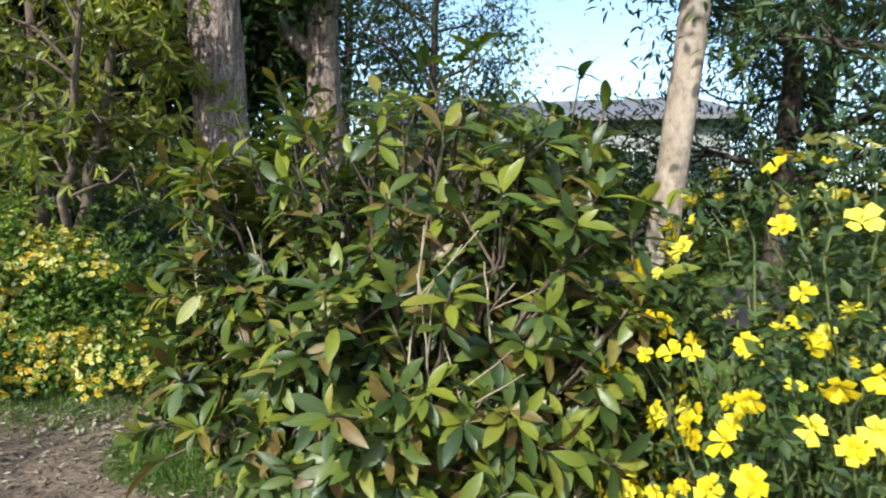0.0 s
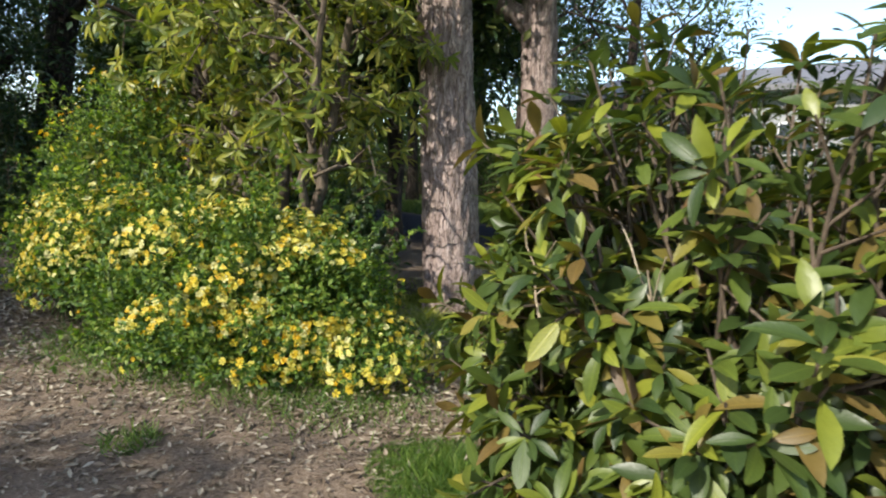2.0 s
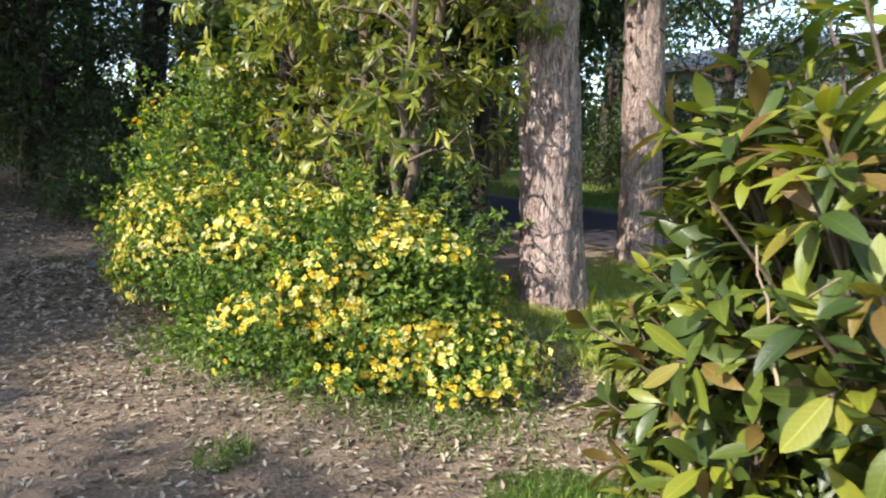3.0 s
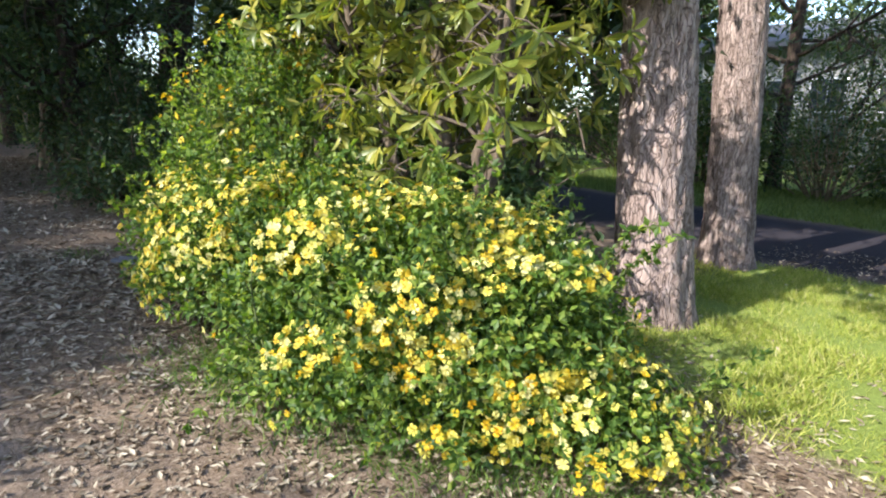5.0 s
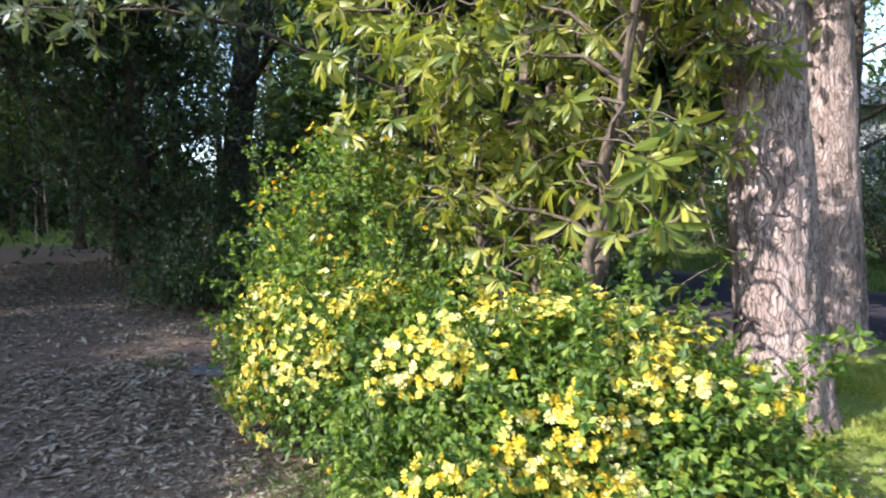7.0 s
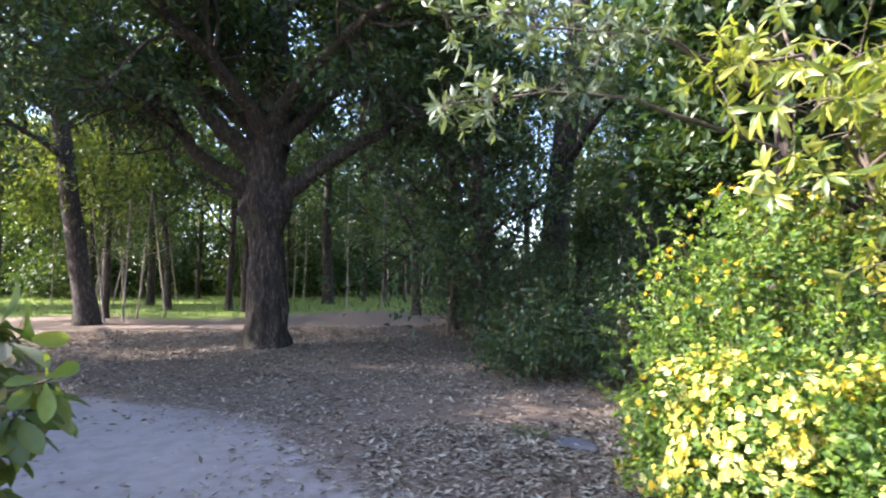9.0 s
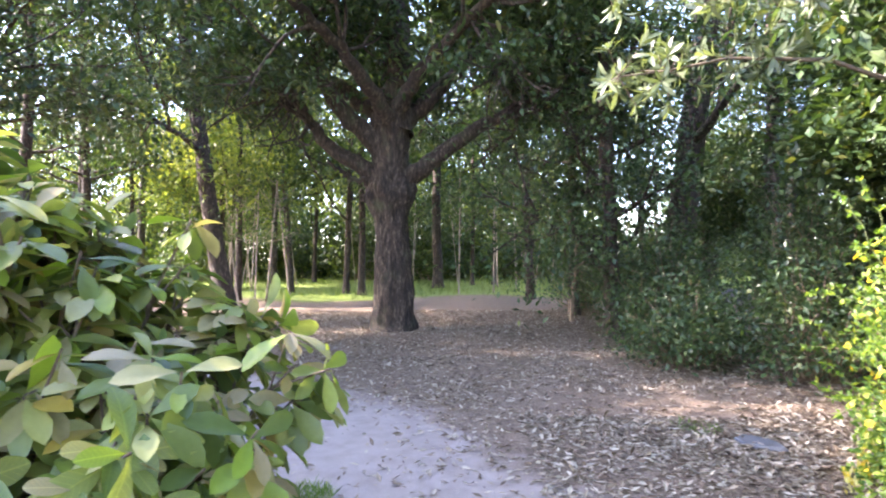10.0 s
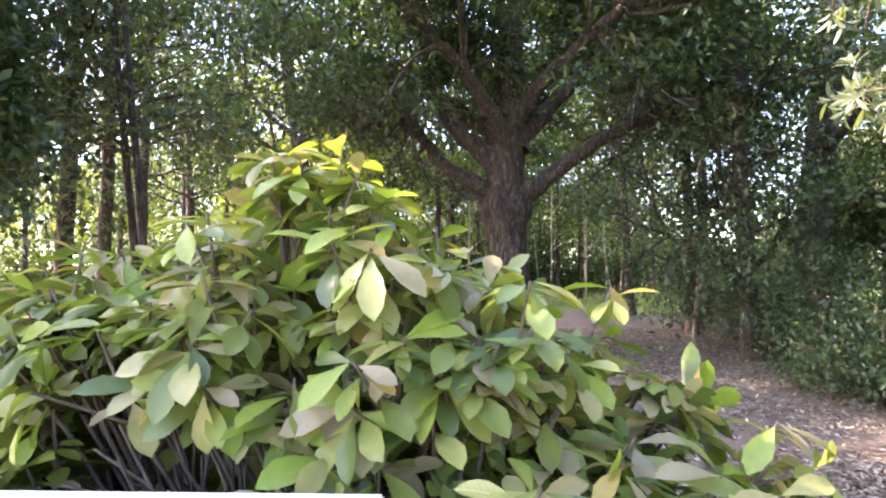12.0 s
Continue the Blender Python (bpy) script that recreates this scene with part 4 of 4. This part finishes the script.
tree(base(-18.2, -5.45), 11, 0.29, (-0.02, -0.16), "leaning dark-barked woodland tree", 41, limbs=10, limb_from=0.42, limb_len=2.2, leaf="oak", per=46, spread=0.5, size=0.17)
tree(base(-14.7, 6.95), 11.5, 0.38, (0.05, 0.125), "dark leaning tree above the undergrowth", 42, limbs=8, limb_from=0.34, limb_len=2.0, leaf="oak", per=42, spread=0.45, size=0.17)
tree(base(-11.0, 4.6), 6.0, 0.16, (0.0, -0.02), "dark evergreen with low hanging branches", 43, limbs=14, limb_from=0.16, limb_len=1.15, leaf="oak", per=34, spread=0.40, size=0.13, up=0.05)
for dx, dy in ((0, 0), (0.25, 0.35)):
    tree(base(-9.2 + dx, -5.4 + dy), 8.5, 0.072, (-0.03, -0.13), "slim leaning dark trunk at the edge of the clearing", 48 + int(dx * 4), limbs=8, limb_from=0.42, limb_len=1.6, leaf="oak", per=20, spread=0.5, size=0.14, group="leaning pair")
tree(base(-9.8, -9.0), 6.6, 0.12, (0.0, 0.0), "dark leafy tree at the south edge of the clearing", 57, limbs=14, limb_from=0.30, limb_len=1.7, leaf="oak", per=40, spread=0.5, size=0.16)
# this evergreen is added to shade the leaning trunk north of it
tree(base(-14.6, 4.6), 7.6, 0.13, (0.0, 0.0), "dark evergreen tree above the undergrowth, added for shade", 58, limbs=14, limb_from=0.24, limb_len=1.3, leaf="oak", per=36, spread=0.42, size=0.14, up=0.1)
tree(base(-23.1, -2.0), 8, 0.15, (0.01, 0.01), "slim upright tree beyond the oak", 44, limbs=7, limb_from=0.4, limb_len=1.5, leaf="wood", per=22, spread=0.5, size=0.2)
tree(base(-25.0, -5.3), 8, 0.14, (0.01, -0.06), "slim forked tree beyond the oak", 45, limbs=7, limb_from=0.4, limb_len=1.5, leaf="wood", per=22, spread=0.5, size=0.2)
tree(base(-20.0, 4.2), 7, 0.15, (0.0, -0.03), "slim dark tree at the edge of the grass", 46, limbs=8, limb_from=0.3, limb_len=1.5, leaf="wood", per=22, spread=0.5, size=0.2)


tree(base(-13.5, 8.8), 10, 0.17, (0.02, 0.01), "slim upright dark trunk above the undergrowth", 59, limbs=8, limb_from=0.42, limb_len=1.5, leaf="oak", per=26, spread=0.45, size=0.15)


def spray_tree(at):
    """A slender tree whose long low bough ends in a spray of grey-green leaves."""
    rs = np.random.default_rng(47)
    e = thing("slender_tree", at, "slender tree with a long bough of pale grey-green leaves", "tree")
    p, rad = trunk_path(6.0, 0.085, (0.02, 0.03), rs, 14)
    part("trunk", mesh_from("trunk", *tubes([(p, rad)], 9), M["bark_dark"], True), e)
    tips, dirs = [], []
    for z0, end in ((2.5, (0.30, -2.95, 2.75)), (3.0, (-0.1, -2.9, 3.6)), (2.9, (0.5, -2.3, 3.3)), (4.3, (0.6, -1.2, 5.0)), (4.6, (0.6, 1.0, 6.0))):
        j = np.array([np.interp(z0, p[:, 2], p[:, k]) for k in range(3)])
        q = bend(j, end, 9, 0.25, 0.04, rs)
        w = [(q, np.linspace(0.03, 0.006, 9))]
        for k in range(46):
            c = q[rs.integers(5, 9)]
            t = c + unit(rs.normal(0, 1, 3)) * rs.uniform(0.10, 0.36) * np.array([1, 1, 0.8])
            w.append((bend(c, t, 3), [0.004, 0.003, 0.002]))
            tips.append(t)
            dirs.append(unit(t - c))
        part("limb", mesh_from("limb", *tubes(w, 4), M["stem"], True), e)
    P, R, S = whorls(np.array(tips), np.array(dirs), (6, 10), 0.9, 0.13, rs, 0.35)
    part("foliage", mesh_from("foliage", *scatter(LANCE_LOW, P, R, S), M["spray"], True), e, "", None, "stuff")


spray_tree(base(-4.7, 5.9))

rs_w = np.random.default_rng(77)
protos = [
    tree(base(-27.0, -9.5), 10, 0.13, (0.02, 0.01), "slim woodland tree with sunlight in its yellow-green leaf colour", 51, leaf="bright", limbs=8, limb_from=0.25, limb_len=1.7, per=26, spread=0.5, size=0.22, group="woodland trees"),
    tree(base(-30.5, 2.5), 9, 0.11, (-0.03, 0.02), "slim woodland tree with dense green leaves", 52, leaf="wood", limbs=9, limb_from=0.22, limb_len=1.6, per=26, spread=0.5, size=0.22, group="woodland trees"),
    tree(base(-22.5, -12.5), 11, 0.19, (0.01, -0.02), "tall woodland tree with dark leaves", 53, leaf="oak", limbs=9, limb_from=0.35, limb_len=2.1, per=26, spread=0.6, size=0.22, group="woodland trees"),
]
spots = []
for i in range(50):
    for _ in range(60):
        x, y = rs_w.uniform(-62, -19), rs_w.uniform(-42, 9)
        if all(math.hypot(x - a, y - b) > 3.2 for a, b in spots):
            break
    spots.append((x, y))
for i, (x, y) in enumerate(spots):
    s = rs_w.uniform(0.85, 1.3)
    o = copy_thing(protos[int(rs_w.choice([0, 1, 1, 0, 2]))], pose(*base(x, y), 0, 0, rs_w.uniform(0, 360)) @ Matrix.Diagonal((s, s, s, 1)))
# darker, closer trees on both sides of the clearing
for x, y, s in ((-10.5, -8.0, 0.9), (-13.5, -9.5, 1.0), (-17.0, -11.0, 1.0), (-8.2, -8.4, 0.6), (-6.8, 9.0, 0.6), (-11.8, 10.6, 0.7), (-19.5, 9.8, 0.8), (-16.0, 10.6, 0.62), (-24.0, 12.0, 0.8), (-28.0, 10.5, 0.9), (-9.5, -12.5, 0.9), (-20.5, 16.5, 0.8),
                (-15.0, -14.5, 1.1), (-8.8, 18.5, 0.85), (-12.0, 17.0, 1.0), (-16.0, 18.0, 1.0), (-20.0, 19.0, 1.1), (-10.5, 21.5, 1.1), (-14.0, 23.0, 1.2), (-18.0, 24.0, 1.2)):
    copy_thing(protos[2], pose(*base(x, y), 0, 0, rs_w.uniform(0, 360)) @ Matrix.Diagonal((s, s, s, 1)))


# unseen low dense trees south of the track, added to shade sand and shrub
shade = tree(base(-4.9, -6.0), 4.6, 0.13, (0.0, 0.0), "unseen low dense tree south of the track, added for shade", 55, leaf="oak", limbs=15, limb_from=0.34, limb_len=0.95, per=105, spread=0.42, size=0.15, group="south side trees")
for x, y, k in ((-2.6, -6.2, 1.12), (-0.6, -6.6, 0.85), (-4.3, -5.4, 1.12), (-6.0, -7.8, 1.4), (-4.4, -7.9, 1.2)):
    copy_thing(shade, pose(*base(x, y), 0, 0, rs_w.uniform(0, 360)) @ Matrix.Diagonal((0.95, 0.95, k, 1)))


# dense trees added between jasmine and lane to shade it; the last fills sky
for x, y, k in ((-5.4, 8.0, 1.25), (-7.9, 8.6, 0.85), (-4.7, 9.2, 1.2), (-18.5, 11.0, 0.95)):
    o = copy_thing(shade, pose(*base(x, y), 0, 0, rs_w.uniform(0, 360)) @ Matrix.Diagonal((1.1, 1.1, k, 1)))
    tagged(o, "dense dark-leaved tree added beside the lane", "tree", "lane side trees")


def far_woods(name, mat, n, seed, label, west, north):
    """Distant foliage round the clearing: clumps of leaves at all heights, in drifts with gaps between them."""
    rs = np.random.default_rng(seed)
    m = n // 70
    side = rs.random(m) < north
    x = np.where(side, rs.uniform(-45, -9, m), rs.uniform(-62, -40, m))
    y = np.where(side, rs.uniform(30, 46, m), rs.uniform(west[0], west[1], m))
    z = 12 * rs.random(m) ** 1.2
    drift = np.array([noise.noise(Vector((c * 0.16 + a * 0.05, b * 0.28, seed))) for a, c, b in zip(x, y, z)])
    keep = (drift + 0.35 - 0.035 * z > 0.12) & ~((y > 9) & (y < 26) & (z > 6.0))
    x, y, z = x[keep], y[keep], z[keep] + height(x[keep], y[keep])
    k = np.repeat(np.arange(len(x)), 70)
    pos = np.stack([x, y, z], -1)[k] + rs.normal(0, 1, (len(k), 3)) * np.array([1.0, 1.0, 0.45])
    d = rs.normal(0, 1, (len(k), 3))
    v, f = scatter(LEAF_TINY, pos, frames(d, np.array([0, 0, 1.0]) + rs.normal(0, 0.5, d.shape)), rs.uniform(0.25, 0.6, len(k)))
    tagged(new(name, mesh_from(name, v, f, M[mat])), label, "woods", "", "stuff")


# two leaf tones: sunlight and shade are put into the colour
far_woods("far_woods", "bright", 110000, 101, "distant yellow-green woods behind the clearing, sunlight in the leaf colour", (-55, 12), 0.05)
far_woods("far_woods", "wood", 120000, 102, "distant green woods behind the clearing, shade in the leaf colour", (-30, 40), 0.35)

# young pale-stemmed saplings on the far grass
sap = tree(base(-24.0, 3.2), 4.6, 0.035, (0.01, 0.02), "thin pale-stemmed sapling on the far grass", 61, bark="bark_pale", leaf="wood", limbs=6, limb_from=0.4, limb_len=0.8, per=9, spread=0.3, size=0.13, name="sapling", sides=6, group="saplings", depth=1)
for i in range(30):
    x, y = rs_w.uniform(-36, -18.5), rs_w.uniform(-13, 10)
    copy_thing(sap, pose(*base(x, y), rs_w.normal(0, 5), rs_w.normal(0, 5), rs_w.uniform(0, 360)) @ Matrix.Diagonal((1, 1, rs_w.uniform(0.8, 1.2), 1)))
tree(base(-13.2, 4.25), 2.6, 0.05, (0.03, 0.08), "stunted brown-stemmed tree in the litter", 63, bark="twig", leaf="wood", limbs=7, limb_from=0.35, limb_len=0.7, per=14, spread=0.25, size=0.10, name="sapling", sides=8, depth=1)


def thicket(at, radii, tall, label, seed, leaf, n=5200, size=0.085, group=""):
    """A dense dark bush: many thin stems and clumped leaves."""
    rs = np.random.default_rng(seed)
    e = thing("thicket_bush", at, label, "shrub", group)
    wood, ends = [], []
    for i in range(46):
        a, el = rs.uniform(0, 6.283), math.asin(rs.uniform(0.05, 1))
        q = rs.uniform(0.65, 1.08)
        t = np.array([radii[0] * math.cos(a) * math.cos(el) * q, radii[1] * math.sin(a) * math.cos(el) * q, tall * (0.12 + 0.88 * math.sin(el) * q)])
        p = bend((t[0] * 0.2, t[1] * 0.2, 0), t, 7, 0.1, 0.05, rs)
        wood.append((p, np.linspace(0.02, 0.004, 7)))
        ends += [(p[k], unit(t)) for k in (3, 4, 5, 6, 6)]
    v, f = tubes(wood, 5)
    part("twig_work", mesh_from("twig_work", v, f, M["twig"], True), e, "", None, "stuff")
    v, f = leaf_cloud(ends, n / len(ends), 0.20 * max(radii), size, rs)
    v[:, 2] = np.maximum(v[:, 2], 0.02)
    part("foliage", mesh_from("foliage", v, f, M[leaf]), e, "", None, "stuff")
    return e


for k, (x, y, rx, ry, h) in enumerate(((-8.0, 4.75, 1.0, 0.8, 1.2), (-9.6, 5.1, 1.2, 1.0, 1.9), (-7.0, 5.9, 1.1, 0.9, 1.5), (-11.2, 5.6, 1.3, 1.0, 2.3), (-8.8, 6.8, 1.3, 1.0, 2.6), (-6.2, 7.6, 1.2, 0.9, 1.6), (-10.4, 8.2, 1.8, 1.2, 4.0), (-12.6, 5.6, 1.6, 1.3, 2.6), (-4.0, 7.3, 0.9, 0.7, 1.3), (-5.0, 6.6, 0.8, 0.7, 1.5), (-2.7, 5.9, 0.75, 0.6, 1.12), (-3.5, 5.6, 0.7, 0.6, 1.15), (-1.95, 5.85, 0.5, 0.4, 1.0), (-16.0, 5.0, 1.6, 1.3, 2.4), (-9.0, 9.2, 1.8, 1.2, 3.6), (-3.6, 17.0, 2.0, 1.3, 2.7))):
    thicket(base(x, y), (rx, ry), h, "dark dense evergreen undergrowth at the edge of the litter", 81 + k, "oak", group="undergrowth")
for k, (x, y, rx, ry, h) in enumerate(((1.2, 16.5, 2.0, 1.3, 2.6), (6.6, 20.0, 2.6, 1.5, 4.4), (9.6, 24.0, 2.8, 1.6, 5.0), (8.6, 17.0, 2.2, 1.5, 4.0), (4.2, 15.8, 2.2, 1.5, 3.0), (-1.8, 18.0, 1.8, 1.2, 2.2), (7.5, 14.0, 2.4, 1.6, 3.4), (5.6, 9.5, 1.4, 1.2, 2.2), (-10.5, 20.0, 2.5, 1.4, 3.2), (-6.5, 17.4, 2.2, 1.2, 2.6), (-14.5, 19.5, 2.6, 1.5, 3.8), (-19.0, 16.5, 2.6, 1.5, 3.6), (-3.2, 24.0, 2.6, 1.4, 4.2), (0.5, 26.0, 2.6, 1.5, 4.2), (4.0, 24.5, 2.6, 1.5, 4.4), (-7.0, 27.0, 2.6, 1.5, 4.6))):
    thicket(base(x, y), (rx, ry), h, "rounded green bushes beyond the lane", 91 + k, "wood", 6500, 0.13, "bushes beyond the lane")

far_bush = thicket(base(-37, 0), (3.0, 3.0), 4.2, "broad green bushes at the far edge of the clearing", 111, "wood", 5200, 0.30, "far bushes")
for k in range(15):
    copy_thing(far_bush, pose(*base(-37 - 4 * (k % 2) - rs_w.random(), -36 + 5 * k + 2.0), 0, 0, rs_w.uniform(0, 360)) @ Matrix.Diagonal((1, 1, rs_w.uniform(0.8, 1.3), 1)))

# feathery trees beyond the lane
for k, (x, y, h, s) in enumerate(((3.7, 12.9, 8.5, 71), (4.6, 16.5, 9.0, 72), (5.2, 11.2, 7.5, 75), (4.8, 19.5, 9.0, 76), (-5.2, 18.4, 7.0, 74))):
    tree(base(x, y), h, 0.17, (0.01, 0.0), "feathery green tree with hanging sprays", s, leaf="needle", limbs=14, limb_from=0.14, limb_len=1.7, per=30, spread=0.42, size=0.17, shape=LANCE_LOW, name="feathery_tree", group="feathery trees", up=0.0)


# ---- the pale shrub and the notice board at the end ----
broadleaf_shrub((-1.80, 0.26, float(height(-1.80, 0.26))), (0.66, 1.2), 1.95, 400, 0.128, (M["shrub2"], M["shrub2_piece"]), "pale green broad-leaved shrub growing round a notice board", 13, (1, 0.1, 0.15), 0, 1.2, 0.385, (4, 7), droop=0.5, clear=(0.38, 0.26), blunt=True, inner=True, hollow=((0.08, -0.60, 0.9), (0.9, -0.15, 1.33)),
                profile=((-1.35, -1.0, -0.55, -0.25, -0.10, 0.05, 0.16, 0.4, 0.7, 0.9, 1.1), (1.42, 1.60, 1.66, 1.80, 1.94, 1.92, 1.72, 1.56, 1.45, 1.30, 1.08)))


def bevel_box(bm, size, at, bevel=0.004):
    r = bmesh.ops.create_cube(bm, size=1.0, matrix=Matrix.Translation(at) @ Matrix.Diagonal((*size, 1)))
    ed = list({e for v in r["verts"] for e in v.link_edges})
    bmesh.ops.bevel(bm, geom=ed, offset=bevel, segments=2, affect="EDGES")


def box_mesh(name, size, at, material, bevel=0.004):
    bm = bmesh.new()
    bevel_box(bm, size, at, bevel)
    return bm_mesh(name, bm, material)


def notice_board(m):
    """A white framed board on two posts, a cyan band of print across its top. Width along y, face towards +x."""
    e = tagged(new("notice_board"), "white framed notice board with a cyan title band", "sign")
    e.matrix_world = m
    w, top, low = 0.92, 1.235, 0.55
    part("board", box_mesh("board", (0.012, w - 0.03, top - low - 0.03), (0, -w / 2, (top + low) / 2), M["white"], 0.002), e)
    part("frame", box_mesh("frame", (0.040, w, 0.026), (0, -w / 2, top - 0.013), M["white_frame"]), e, "white metal top rail")
    part("frame", box_mesh("frame", (0.040, w, 0.026), (0, -w / 2, low + 0.013), M["white_frame"]), e)
    for y in (-0.013, -w + 0.013):
        part("frame", box_mesh("frame", (0.040, 0.026, top - low - 0.052), (0, y, (top + low) / 2), M["white_frame"]), e)
    part("title_band", box_mesh("title_band", (0.003, w - 0.13, 0.036), (0.008, -w / 2 + 0.0, top - 0.073), M["cyan"], 0.001), e, "cyan printed band")
    y = -0.165
    for i, k in enumerate((0.004, 0.022, 0.021, 0.022, 0.022, 0.020, 0.005, 0.018, 0.020, 0.020, 0.019)):
        y -= 0.027 if k > 0.01 else 0.018
        part("print_mark", box_mesh("print_mark", (0.002, k, 0.016), (0.0105, y, top - 0.073), M["print"], 0.0005), e)
    for i in range(4):
        part("print_line", box_mesh("print_line", (0.002, 0.62 - 0.08 * (i % 2), 0.006), (0.007, -w / 2, top - 0.16 - 0.035 * i), M["metal"], 0.0005), e)
    for y in (-0.12, -w + 0.12):
        part("post", box_mesh("post", (0.045, 0.045, top + 0.05), (-0.045, y, (top - 0.35) / 2), M["metal"]), e, "grey metal post")


notice_board(pose(-1.235, 0.475, 0.0, 0, 0, 4))


# ---- the building beyond the lane ----
def building(at):
    e = tagged(new("pavilion"), "low pale building with a grey tiled roof behind the trees", "building")
    e.location = at
    part("wall", box_mesh("wall", (19, 8, 5.4), (0, 4, 1.9), M["wall"], 0.02), e)
    bm = bmesh.new()
    for v in ((-10.2, -0.9, 4.6), (10.2, -0.9, 4.6), (10.2, 8.9, 4.6), (-10.2, 8.9, 4.6), (-7.5, 4, 6.4), (7.5, 4, 6.4), (-10.2, -0.9, 4.85), (10.2, -0.9, 4.85), (10.2, 8.9, 4.85), (-10.2, 8.9, 4.85)):
        bm.verts.new(v)
    bm.verts.ensure_lookup_table()
    for f in ((3, 2, 1, 0), (0, 1, 7, 6), (1, 2, 8, 7), (2, 3, 9, 8), (3, 0, 6, 9), (6, 7, 5, 4), (7, 8, 5), (8, 9, 4, 5), (9, 6, 4)):
        bm.faces.new([bm.verts[i] for i in f])
    part("roof", bm_mesh("roof", bm, M["roof"]), e, "hipped grey roof with wide eaves")
    for i in range(7):
        win = part("window", box_mesh("window", (1.5, 0.10, 1.5), (-8 + i * 2.65, -0.03, 2.5), M["white_frame"], 0.01), e)
        part("pane", box_mesh("pane", (0.66, 0.04, 1.34), (-8.36 + i * 2.65, -0.09, 2.5), M["glass"], 0.005), win)
        part("pane", box_mesh("pane", (0.66, 0.04, 1.34), (-7.64 + i * 2.65, -0.09, 2.5), M["glass"], 0.005), win)


building((-6.5, 33.0, 0.7))


def flat_stone(at, r):
    """A worn flat stone, sunk in the litter."""
    bm = bmesh.new()
    rings = []
    for q, z in ((1.0, -0.02), (1.0, 0.018), (0.90, 0.034)):
        rings.append([bm.verts.new((r * q * (1 + 0.12 * math.sin(3 * a + 1) + 0.05 * math.sin(7 * a)) * math.cos(a), 0.62 * r * q * math.sin(a), z)) for a in np.linspace(0, 6.283, 22, endpoint=False)])
    for lo, hi in zip(rings, rings[1:]):
        for i in range(22):
            bm.faces.new((lo[i], lo[(i + 1) % 22], hi[(i + 1) % 22], hi[i]))
    bm.faces.new(rings[-1])
    e = tagged(new("flat_stone", bm_mesh("flat_stone", bm, M["stone"])), "flat worn blue-grey stone sunk in the leaf litter", "stone")
    e.matrix_world = pose(*at, 0, 0, 25)


flat_stone(base(-4.76, 4.06), 0.2)
